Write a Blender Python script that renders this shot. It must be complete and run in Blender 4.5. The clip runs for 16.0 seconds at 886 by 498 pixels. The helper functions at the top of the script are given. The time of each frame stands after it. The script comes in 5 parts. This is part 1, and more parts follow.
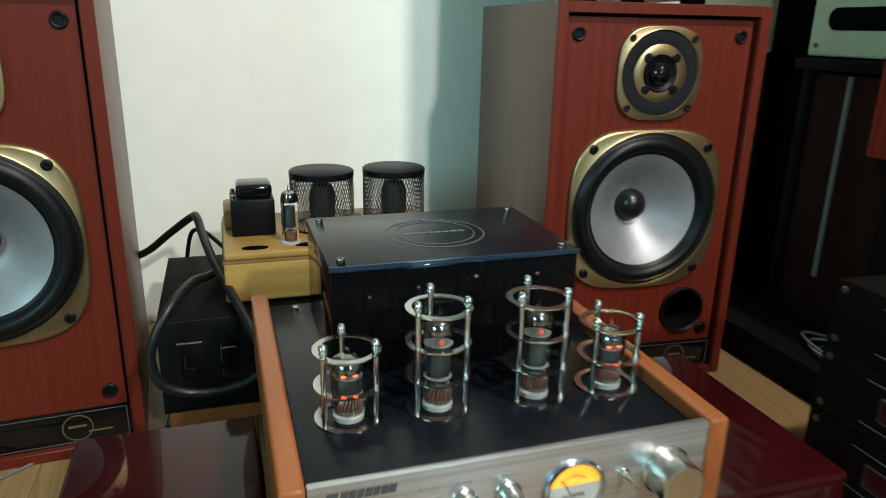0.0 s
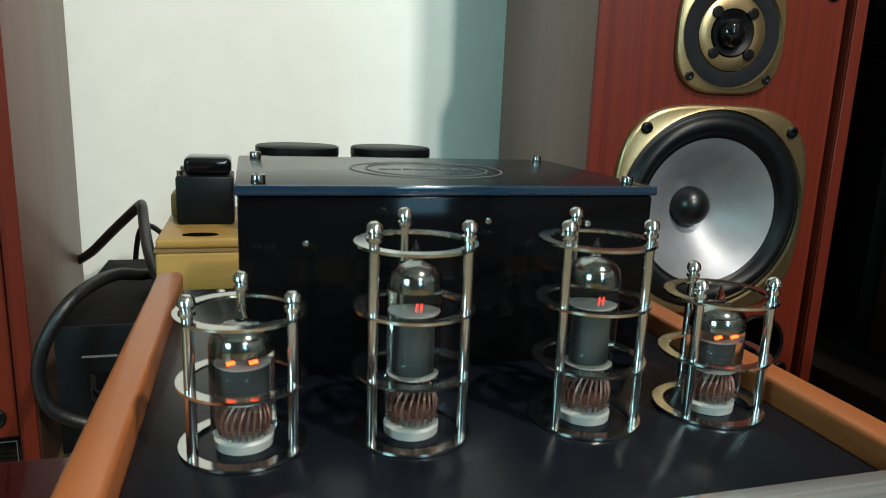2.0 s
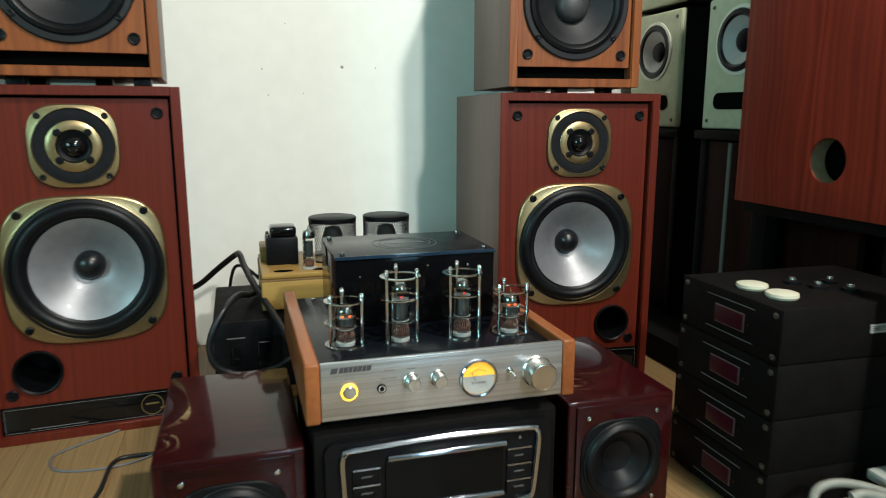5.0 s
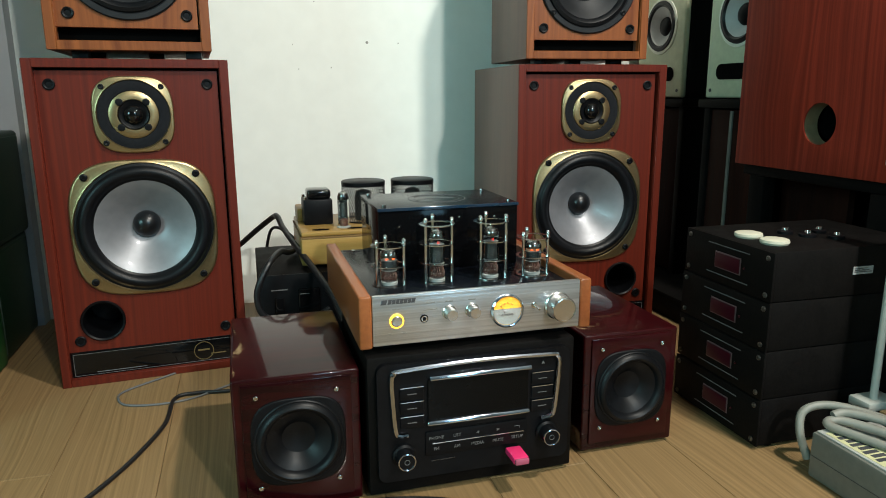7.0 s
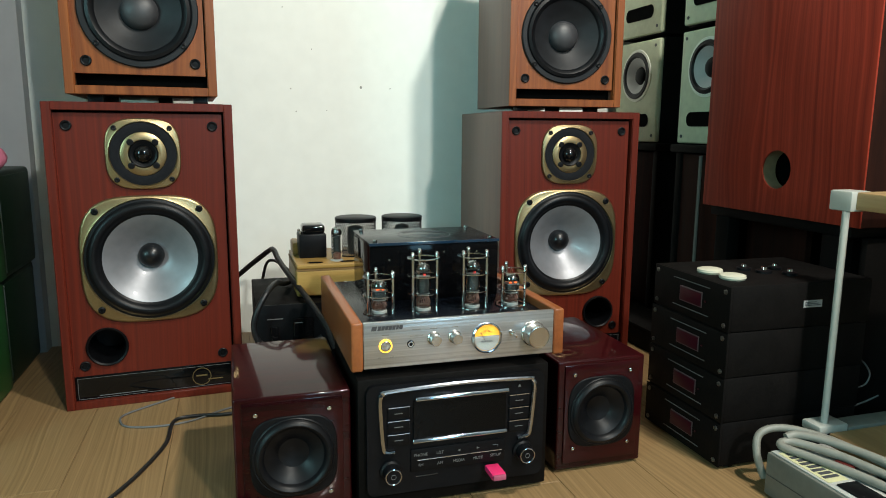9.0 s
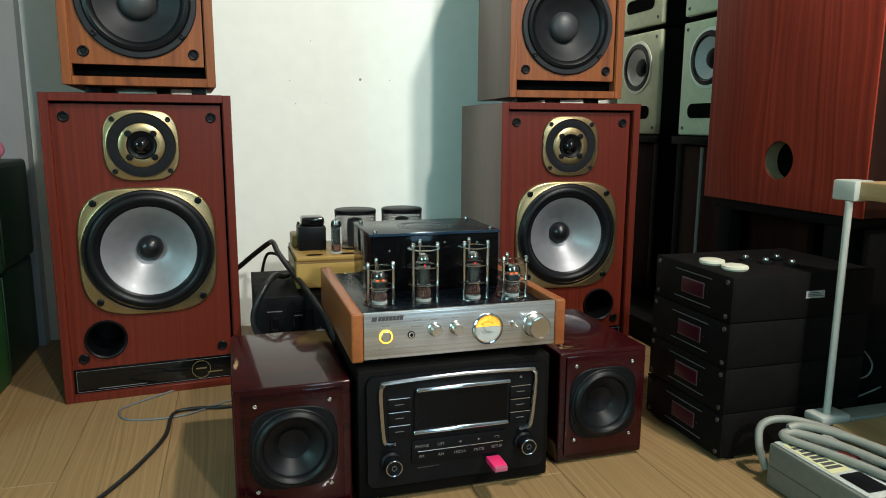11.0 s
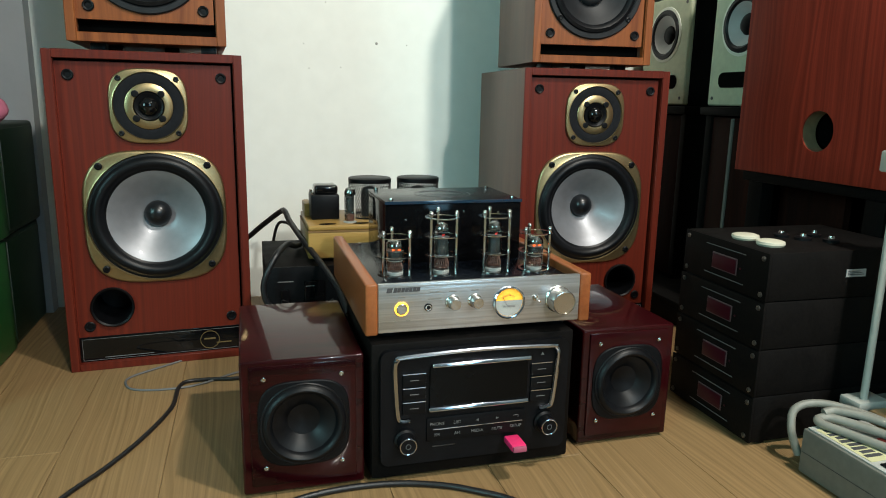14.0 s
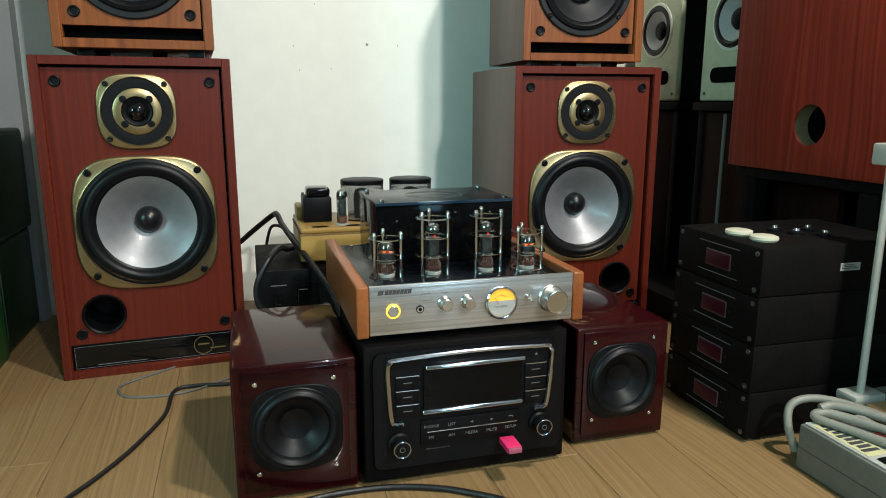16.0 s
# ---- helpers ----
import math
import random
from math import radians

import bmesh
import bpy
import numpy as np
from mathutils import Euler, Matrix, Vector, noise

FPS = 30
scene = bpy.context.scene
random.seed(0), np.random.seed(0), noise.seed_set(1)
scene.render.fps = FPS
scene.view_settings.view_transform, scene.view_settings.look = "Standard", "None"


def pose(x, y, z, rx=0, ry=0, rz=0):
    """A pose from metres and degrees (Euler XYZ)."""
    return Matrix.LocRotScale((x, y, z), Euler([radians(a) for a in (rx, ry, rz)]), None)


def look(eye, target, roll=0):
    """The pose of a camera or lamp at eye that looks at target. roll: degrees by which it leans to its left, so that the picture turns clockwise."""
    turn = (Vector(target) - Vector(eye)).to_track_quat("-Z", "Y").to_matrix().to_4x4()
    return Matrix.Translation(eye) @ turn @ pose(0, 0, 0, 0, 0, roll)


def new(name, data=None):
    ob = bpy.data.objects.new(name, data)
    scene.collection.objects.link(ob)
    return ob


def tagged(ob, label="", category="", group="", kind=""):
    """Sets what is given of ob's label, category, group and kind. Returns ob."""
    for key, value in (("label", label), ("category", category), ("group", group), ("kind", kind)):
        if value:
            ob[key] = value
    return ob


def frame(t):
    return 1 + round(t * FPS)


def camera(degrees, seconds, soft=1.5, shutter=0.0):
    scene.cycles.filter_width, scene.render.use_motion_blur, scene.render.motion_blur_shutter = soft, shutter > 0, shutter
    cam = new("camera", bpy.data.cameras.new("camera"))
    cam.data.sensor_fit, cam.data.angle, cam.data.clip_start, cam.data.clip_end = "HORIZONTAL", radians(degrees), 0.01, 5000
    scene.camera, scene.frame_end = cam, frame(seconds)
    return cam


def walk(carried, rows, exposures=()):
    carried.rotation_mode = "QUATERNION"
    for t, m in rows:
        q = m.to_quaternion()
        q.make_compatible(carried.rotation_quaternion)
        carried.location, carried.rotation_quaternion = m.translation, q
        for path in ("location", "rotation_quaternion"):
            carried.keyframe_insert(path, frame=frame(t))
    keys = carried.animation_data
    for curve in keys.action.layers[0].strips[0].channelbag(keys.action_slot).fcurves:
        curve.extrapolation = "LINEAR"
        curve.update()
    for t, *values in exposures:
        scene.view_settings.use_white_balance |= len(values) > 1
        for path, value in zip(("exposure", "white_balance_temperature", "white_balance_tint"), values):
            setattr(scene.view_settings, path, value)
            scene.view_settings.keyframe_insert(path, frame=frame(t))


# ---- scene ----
cam = camera(64.9, 16.0, soft=1.0, shutter=0.5)
PATH = [
    (0, (-0.172, -0.355, 0.545), (0.408, 1.461, -0.059), 1.2),
    (0.5, (-0.157, -0.252, 0.488), (0.405, 1.594, -0.037), 2.2),
    (1, (-0.142, -0.201, 0.46), (0.426, 1.649, -0.044), 2.2),
    (1.5, (-0.118, -0.178, 0.434), (0.446, 1.683, -0.036), 1.8),
    (2, (-0.095, -0.172, 0.41), (0.437, 1.708, -0.017), 2.2),
    (2.5, (-0.088, -0.178, 0.392), (0.443, 1.712, 0.01), 2.5),
    (3, (-0.07, -0.173, 0.38), (0.479, 1.726, 0.077), 2.1),
    (3.5, (-0.064, -0.205, 0.4), (0.472, 1.688, 0.038), 1.1),
    (3.7, (-0.07, -0.241, 0.425), (0.471, 1.644, 0.028), 1.2),
    (5.8, (-0.28, -0.87, 0.566), (0.263, 1.018, 0.19), -0.8),
    (6, (-0.283, -0.862, 0.564), (0.244, 1.025, 0.161), -0.5),
    (6.5, (-0.284, -0.845, 0.543), (0.242, 1.043, 0.144), 0.1),
    (7, (-0.282, -0.813, 0.528), (0.256, 1.063, 0.091), -0.3),
    (7.5, (-0.292, -0.848, 0.539), (0.262, 1.033, 0.143), 0.5),
    (8, (-0.299, -0.873, 0.545), (0.262, 1.011, 0.176), 1.3),
    (8.5, (-0.298, -0.891, 0.543), (0.278, 0.992, 0.192), 0.9),
    (9, (-0.301, -0.899, 0.542), (0.271, 0.988, 0.205), 0.4),
    (11.5, (-0.301, -0.89, 0.532), (0.274, 0.992, 0.175), 0.3),
    (12, (-0.3, -0.887, 0.532), (0.281, 0.991, 0.167), 0.4),
    (12.5, (-0.299, -0.886, 0.531), (0.275, 0.994, 0.162), 0.4),
    (13, (-0.297, -0.877, 0.532), (0.256, 1.006, 0.148), 0.7),
    (13.5, (-0.298, -0.86, 0.52), (0.239, 1.029, 0.143), 0.9),
    (14, (-0.296, -0.842, 0.514), (0.241, 1.039, 0.097), 1.1),
    (14.5, (-0.289, -0.836, 0.514), (0.246, 1.044, 0.09), 0.5),
    (15, (-0.285, -0.843, 0.516), (0.267, 1.033, 0.097), 0.3),
    (15.5, (-0.288, -0.84, 0.515), (0.257, 1.039, 0.096), 0.3),
    (16, (-0.285, -0.838, 0.514), (0.257, 1.042, 0.097), 0.1),
]
walk(cam, [(t, look(eye, target, roll)) for t, eye, target, roll in PATH])

# ---- light ----
world = bpy.data.worlds.new("world")
world.use_nodes = True
scene.world = world
world.node_tree.nodes["Background"].inputs["Color"].default_value = (0.38, 0.90, 1.0, 1)
world.node_tree.nodes["Background"].inputs["Strength"].default_value = 0.045
scene.view_settings.exposure = 0.0


def area_lamp(name, eye, target, sx, sy, watts, colour):
    d = bpy.data.lights.new(name, "AREA")
    d.shape, d.size, d.size_y, d.energy, d.color = "RECTANGLE", sx, sy, watts, colour
    ob = new(name, d)
    ob.matrix_world = look(eye, target)
    return ob


area_lamp("ceiling_lamp_light", (0.69, -3.05, 2.28), (0.0, 0.9, 0.5), 0.13, 0.13, 73, (0.98, 0.97, 0.88))
area_lamp("pendant_lamp_light", (0.62, -0.86, 2.10), (0.0, 0.3, 0.1), 0.10, 0.10, 42, (1.0, 0.965, 0.87))
area_lamp("window_light", (0.62, -3.43, 1.35), (0.2, 0.4, 0.5), 0.62, 1.0, 18, (0.34, 0.74, 1.0))
area_lamp("window_light", (-2.63, -1.90, 1.30), (0.2, 0.5, 0.5), 1.0, 1.0, 50, (0.47, 0.97, 1.0))

# ---- materials ----


def mat(name, colour, rough=0.5, metal=0.0, var=0.12, scale=30.0, bump=0.05, stretch=(1, 1, 1), colour2=None, coat=0.0, spec=0.5, detail=4.0, contrast=(0.3, 0.7)):
    """A surface with two scales of colour variation, a fine relief and uneven gloss."""
    m = bpy.data.materials.new(name)
    m.use_nodes = True
    n, l = m.node_tree.nodes, m.node_tree.links
    b = n["Principled BSDF"]
    co = n.new("ShaderNodeTexCoord")
    mp = n.new("ShaderNodeMapping")
    mp.inputs["Scale"].default_value = stretch
    l.new(co.outputs["Object"], mp.inputs["Vector"])
    fine = n.new("ShaderNodeTexNoise")
    fine.inputs["Scale"].default_value, fine.inputs["Detail"].default_value = scale, detail
    big = n.new("ShaderNodeTexNoise")
    big.inputs["Scale"].default_value, big.inputs["Detail"].default_value = scale * 0.13, 2
    l.new(mp.outputs[0], fine.inputs["Vector"])
    l.new(mp.outputs[0], big.inputs["Vector"])
    ramp = n.new("ShaderNodeValToRGB")
    c2 = colour2 or tuple(c * (1 - 2.2 * var) for c in colour)
    ramp.color_ramp.elements[0].position, ramp.color_ramp.elements[1].position = contrast
    ramp.color_ramp.elements[0].color = (*c2, 1)
    ramp.color_ramp.elements[1].color = (*colour, 1)
    l.new(fine.outputs["Fac"], ramp.inputs["Fac"])
    mix = n.new("ShaderNodeMixRGB")
    mix.blend_type = "MULTIPLY"
    mix.inputs["Fac"].default_value = min(1.0, var * 2.5)
    mr = n.new("ShaderNodeMapRange")
    mr.inputs["From Min"].default_value, mr.inputs["From Max"].default_value = 0.3, 0.7
    mr.inputs["To Min"].default_value, mr.inputs["To Max"].default_value = 0.72, 1.08
    l.new(big.outputs["Fac"], mr.inputs["Value"])
    l.new(ramp.outputs["Color"], mix.inputs["Color1"])
    l.new(mr.outputs["Result"], mix.inputs["Color2"])
    l.new(mix.outputs["Color"], b.inputs["Base Color"])
    rr = n.new("ShaderNodeMapRange")
    rr.inputs["To Min"].default_value, rr.inputs["To Max"].default_value = max(0.02, rough * 0.82), min(1, rough * 1.18)
    l.new(big.outputs["Fac"], rr.inputs["Value"])
    l.new(rr.outputs["Result"], b.inputs["Roughness"])
    b.inputs["Metallic"].default_value = metal
    b.inputs["Coat Weight"].default_value = coat
    b.inputs["Coat Roughness"].default_value = 0.06
    b.inputs["Specular IOR Level"].default_value = spec
    if bump:
        bp = n.new("ShaderNodeBump")
        bp.inputs["Strength"].default_value, bp.inputs["Distance"].default_value = bump, 0.002
        l.new(fine.outputs["Fac"], bp.inputs["Height"])
        l.new(bp.outputs["Normal"], b.inputs["Normal"])
    return m


def grain(name, light, dark, rough=0.35, across=70.0, along=3.0, axis=2, coat=0.1, bump=0.06, waves=0.5, tone=0.0, spec=0.25):
    """Wood: fine fibres along one axis, broad bands and a few wavy cathedral lines."""
    m = bpy.data.materials.new(name)
    m.use_nodes = True
    n, l = m.node_tree.nodes, m.node_tree.links
    b = n["Principled BSDF"]
    co = n.new("ShaderNodeTexCoord")
    info = n.new("ShaderNodeObjectInfo")
    shift = n.new("ShaderNodeVectorMath")
    shift.operation = "MULTIPLY_ADD"
    comb = n.new("ShaderNodeCombineXYZ")
    for i in range(3):
        l.new(info.outputs["Random"], comb.inputs[i])
    shift.inputs[1].default_value = (7, 5, 9)
    l.new(comb.outputs[0], shift.inputs[0])
    l.new(co.outputs["Object"], shift.inputs[2])
    sc = [across] * 3
    sc[axis] = along
    mp = n.new("ShaderNodeMapping")
    mp.inputs["Scale"].default_value = sc
    l.new(shift.outputs[0], mp.inputs["Vector"])
    fib = n.new("ShaderNodeTexNoise")
    fib.inputs["Scale"].default_value, fib.inputs["Detail"].default_value, fib.inputs["Roughness"].default_value = 2.2, 5, 0.65
    l.new(mp.outputs[0], fib.inputs["Vector"])
    mp2 = n.new("ShaderNodeMapping")
    mp2.inputs["Scale"].default_value = [c * 0.12 for c in sc]
    l.new(shift.outputs[0], mp2.inputs["Vector"])
    wav = n.new("ShaderNodeTexWave")
    wav.inputs["Scale"].default_value, wav.inputs["Distortion"].default_value, wav.inputs["Detail"].default_value = 1.0, 6.0, 2.0
    l.new(mp2.outputs[0], wav.inputs["Vector"])
    mixf = n.new("ShaderNodeMath")
    mixf.operation = "MULTIPLY_ADD"
    mixf.inputs[1].default_value = waves * 0.35
    l.new(wav.outputs["Fac"], mixf.inputs[0])
    l.new(fib.outputs["Fac"], mixf.inputs[2])
    ramp = n.new("ShaderNodeValToRGB")
    ramp.color_ramp.elements[0].position, ramp.color_ramp.elements[1].position = 0.38, 0.80
    ramp.color_ramp.elements[0].color, ramp.color_ramp.elements[1].color = (*dark, 1), (*light, 1)
    l.new(mixf.outputs[0], ramp.inputs["Fac"])
    col = ramp.outputs["Color"]
    if tone:
        mul = n.new("ShaderNodeMixRGB")
        mul.blend_type, mul.inputs["Fac"].default_value = "MULTIPLY", 1.0
        mrt = n.new("ShaderNodeMapRange")
        mrt.inputs["To Min"].default_value, mrt.inputs["To Max"].default_value = 1 - tone, 1 + tone
        l.new(info.outputs["Random"], mrt.inputs["Value"])
        l.new(col, mul.inputs["Color1"])
        l.new(mrt.outputs["Result"], mul.inputs["Color2"])
        col = mul.outputs["Color"]
    l.new(col, b.inputs["Base Color"])
    rr = n.new("ShaderNodeMapRange")
    rr.inputs["To Min"].default_value, rr.inputs["To Max"].default_value = rough * 0.8, rough * 1.25
    l.new(fib.outputs["Fac"], rr.inputs["Value"])
    l.new(rr.outputs["Result"], b.inputs["Roughness"])
    b.inputs["Specular IOR Level"].default_value = spec
    b.inputs["Coat Weight"].default_value, b.inputs["Coat Roughness"].default_value = coat, 0.05
    bp = n.new("ShaderNodeBump")
    bp.inputs["Strength"].default_value, bp.inputs["Distance"].default_value = bump, 0.001
    l.new(fib.outputs["Fac"], bp.inputs["Height"])
    l.new(bp.outputs["Normal"], b.inputs["Normal"])
    return m


def figured(name, light, dark, across, along, lines=80.0, warp=10.0, spread=7.0, length=1.5, rough=0.4, spec=0.2, coat=0.0, tone=0.0, lo=0.30, hi=0.72):
    """Flat-sawn wood: thin growth lines that run along one axis and bend into loops."""
    m = bpy.data.materials.new(name)
    m.use_nodes = True
    n, l = m.node_tree.nodes, m.node_tree.links
    b = n["Principled BSDF"]
    co = n.new("ShaderNodeTexCoord")
    info = n.new("ShaderNodeObjectInfo")
    shift = n.new("ShaderNodeVectorMath")
    shift.operation = "MULTIPLY_ADD"
    comb = n.new("ShaderNodeCombineXYZ")
    for i in range(3):
        l.new(info.outputs["Random"], comb.inputs[i])
    shift.inputs[1].default_value = (7, 5, 9)
    l.new(comb.outputs[0], shift.inputs[0])
    l.new(co.outputs["Object"], shift.inputs[2])
    bend = n.new("ShaderNodeMapping")
    sc = [spread] * 3
    sc[along] = length
    bend.inputs["Scale"].default_value = sc
    l.new(shift.outputs[0], bend.inputs["Vector"])
    slow = n.new("ShaderNodeTexNoise")
    slow.inputs["Scale"].default_value, slow.inputs["Detail"].default_value, slow.inputs["Roughness"].default_value = 1.0, 2.0, 0.4
    l.new(bend.outputs[0], slow.inputs["Vector"])
    split = n.new("ShaderNodeSeparateXYZ")
    l.new(shift.outputs[0], split.inputs[0])
    base = n.new("ShaderNodeMath")
    base.operation, base.inputs[1].default_value = "MULTIPLY", lines
    l.new(split.outputs[across], base.inputs[0])
    add = n.new("ShaderNodeMath")
    add.operation, add.inputs[1].default_value = "MULTIPLY_ADD", warp
    l.new(slow.outputs["Fac"], add.inputs[0])
    l.new(base.outputs[0], add.inputs[2])
    ring = n.new("ShaderNodeTexNoise")
    ring.noise_dimensions = "1D"
    ring.inputs["Scale"].default_value, ring.inputs["Detail"].default_value, ring.inputs["Roughness"].default_value = 1.0, 3.0, 0.6
    l.new(add.outputs[0], ring.inputs["W"])
    fine = n.new("ShaderNodeMapping")
    fs = [420.0] * 3
    fs[along] = 14.0
    fine.inputs["Scale"].default_value = fs
    l.new(shift.outputs[0], fine.inputs["Vector"])
    pore = n.new("ShaderNodeTexNoise")
    pore.inputs["Scale"].default_value, pore.inputs["Detail"].default_value = 1.0, 2.0
    l.new(fine.outputs[0], pore.inputs["Vector"])
    both = n.new("ShaderNodeMath")
    both.operation, both.inputs[1].default_value = "MULTIPLY_ADD", 0.28
    l.new(pore.outputs["Fac"], both.inputs[0])
    l.new(ring.outputs["Fac"], both.inputs[2])
    ramp = n.new("ShaderNodeValToRGB")
    ramp.color_ramp.elements[0].position, ramp.color_ramp.elements[1].position = lo + 0.14, hi + 0.14
    ramp.color_ramp.elements[0].color, ramp.color_ramp.elements[1].color = (*dark, 1), (*light, 1)
    l.new(both.outputs[0], ramp.inputs["Fac"])
    mul = n.new("ShaderNodeMixRGB")
    mul.blend_type, mul.inputs["Fac"].default_value = "MULTIPLY", 1.0
    cloud = n.new("ShaderNodeMapRange")
    cloud.inputs["To Min"].default_value, cloud.inputs["To Max"].default_value = 1 - tone, 1 + tone
    l.new(slow.outputs["Fac"], cloud.inputs["Value"])
    l.new(ramp.outputs["Color"], mul.inputs["Color1"])
    l.new(cloud.outputs["Result"], mul.inputs["Color2"])
    l.new(mul.outputs["Color"], b.inputs["Base Color"])
    rr = n.new("ShaderNodeMapRange")
    rr.inputs["To Min"].default_value, rr.inputs["To Max"].default_value = rough * 1.2, rough * 0.85
    l.new(both.outputs[0], rr.inputs["Value"])
    l.new(rr.outputs["Result"], b.inputs["Roughness"])
    b.inputs["Specular IOR Level"].default_value = spec
    b.inputs["Coat Weight"].default_value, b.inputs["Coat Roughness"].default_value = coat, 0.06
    bp = n.new("ShaderNodeBump")
    bp.inputs["Strength"].default_value, bp.inputs["Distance"].default_value = 0.06, 0.001
    l.new(both.outputs[0], bp.inputs["Height"])
    l.new(bp.outputs["Normal"], b.inputs["Normal"])
    return m


def glow(name, colour, strength):
    m = bpy.data.materials.new(name)
    m.use_nodes = True
    b = m.node_tree.nodes["Principled BSDF"]
    b.inputs["Base Color"].default_value = (*colour, 1)
    b.inputs["Emission Color"].default_value, b.inputs["Emission Strength"].default_value = (*colour, 1), strength
    return m


def glass(name, tint=(1, 1, 1), rough=0.01):
    m = bpy.data.materials.new(name)
    m.use_nodes = True
    b = m.node_tree.nodes["Principled BSDF"]
    b.inputs["Base Color"].default_value = (*tint, 1)
    b.inputs["Transmission Weight"].default_value, b.inputs["Roughness"].default_value, b.inputs["IOR"].default_value = 1.0, rough, 1.08
    b.inputs["Coat Weight"].default_value, b.inputs["Coat Roughness"].default_value = 0.6, 0.02
    return m


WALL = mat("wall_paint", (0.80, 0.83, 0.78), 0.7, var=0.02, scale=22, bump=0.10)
# dark grey for the closing walls, chosen to keep bounce and reflections low
WALL2 = mat("bounce_limiting_grey", (0.20, 0.21, 0.20), 0.8, var=0.06, scale=14, bump=0.1)
# lavender-grey pilaster tone, lowered to include the shade of the left corner
WALL3 = mat("shaded_lavender_grey", (0.40, 0.405, 0.415), 0.7, var=0.04, scale=18, bump=0.08)
CHIP = mat("bare_plaster", (0.34, 0.35, 0.32), 0.9, var=0.15, scale=200)
CEIL = mat("ceiling_paint", (0.45, 0.45, 0.44), 0.9, var=0.04, scale=10)
PLANK = figured("floor_laminate", (0.280, 0.177, 0.082), (0.172, 0.106, 0.047), 0, 1, 150, 17, 7.0, 1.3, 0.36, 0.25, 0.12, tone=0.08, lo=0.20, hi=0.70)
GAP = mat("floor_joint", (0.17, 0.108, 0.052), 0.8)
RED = figured("red_wood_veneer", (0.116, 0.0155, 0.0074), (0.074, 0.0095, 0.0050), 0, 2, 130, 6, 4.0, 0.9, 0.40, 0.25, tone=0.14, lo=0.26)
RED_SIDE = mat("brown_vinyl", (0.150, 0.080, 0.058), 0.42, var=0.12, scale=40, bump=0.04, stretch=(1, 1, 0.1))
ORANGE = figured("orange_wood_veneer", (0.245, 0.076, 0.023), (0.125, 0.033, 0.010), 0, 2, 60, 9, 5.0, 1.2, 0.38, 0.25, 0.05, tone=0.12, lo=0.24)
BIGRED = figured("red_wood_veneer_broad", (0.290, 0.0345, 0.0175), (0.165, 0.0175, 0.0095), 1, 2, 95, 16, 5.5, 1.3, 0.45, 0.16, tone=0.12)
AMPWOOD = grain("amber_wood", (0.28, 0.090, 0.028), (0.20, 0.058, 0.018), 0.38, 50, 4.0, 1, 0.2, 0.03, 0.6)
YELLOW = grain("yellow_bamboo", (0.37, 0.225, 0.066), (0.27, 0.15, 0.04), 0.4, 40, 4.0, 0, 0.1, 0.04, 0.5)
DESKWOOD = grain("desk_beech", (0.42, 0.28, 0.135), (0.31, 0.19, 0.085), 0.45, 40, 3.0, 1, 0.0, 0.03, 0.5)
LACQUER = grain("burgundy_lacquer", (0.024, 0.0020, 0.0030), (0.007, 0.0009, 0.0016), 0.30, 26, 3.0, 0, 0.55, 0.0, 0.8, spec=0.03)
GOLD = mat("gold_paint", (0.375, 0.280, 0.145), 0.34, 0.92, var=0.06, scale=200, bump=0.02)
BLACKP = mat("black_plastic", (0.0042, 0.0044, 0.0055), 0.42, spec=0.15, var=0.2, scale=120, bump=0.05)
RUBBER = mat("black_rubber", (0.0045, 0.0050, 0.0065), 0.40, spec=0.22, var=0.2, scale=60, bump=0.04)
FELT = mat("charcoal_felt", (0.013, 0.0135, 0.016), 0.85, spec=0.10, var=0.15, scale=220, bump=0.25)
# near-black that stands in for the shade inside gaps, ports and holes
HOLE = mat("hollow_shade", (0.003, 0.003, 0.003), 0.9, spec=0.02)
CONE = mat("silver_cone", (0.265, 0.270, 0.290), 0.47, 0.55, var=0.05, scale=60, bump=0.02, coat=0.12)
DARKCONE = mat("charcoal_cone", (0.011, 0.0125, 0.015), 0.5, spec=0.25, var=0.2, scale=50, bump=0.05)
GREYCAP = mat("grey_cap", (0.035, 0.036, 0.040), 0.5, var=0.12, scale=60, bump=0.04)
GLOSSB = mat("glossy_black", (0.004, 0.004, 0.0045), 0.08, var=0.1, scale=20, bump=0.0, coat=0.15, spec=0.4)
SATINB = mat("satin_black_dome", (0.006, 0.006, 0.007), 0.30, var=0.1, scale=20, bump=0.0, spec=0.4)
COVER = mat("black_lacquered_steel", (0.0025, 0.0025, 0.003), 0.09, var=0.02, scale=20, bump=0.0, spec=0.12)
AMPTOP = mat("satin_black_plate", (0.0040, 0.0054, 0.0084), 0.24, 0.0, spec=0.21, var=0.03, scale=260, bump=0.008)
STEEL = mat("bright_steel", (0.60, 0.60, 0.575), 0.16, 1.0, var=0.06, scale=80, bump=0.0)
DIMSTEEL = mat("dull_steel", (0.22, 0.21, 0.19), 0.35, 0.9, var=0.1, scale=80)
BRUSHED = mat("brushed_aluminium", (0.63, 0.635, 0.650), 0.32, 0.84, var=0.16, scale=60, bump=0.22, stretch=(0.035, 1, 5.0))
SILVERK = mat("turned_aluminium", (0.60, 0.59, 0.56), 0.24, 1.0, var=0.05, scale=90, bump=0.02)
CERAMIC = mat("white_ceramic", (0.34, 0.35, 0.33), 0.4, var=0.05, scale=60)
GETTER = mat("getter_mirror", (0.30, 0.31, 0.30), 0.13, 1.0, var=0.1, scale=60, bump=0.0)
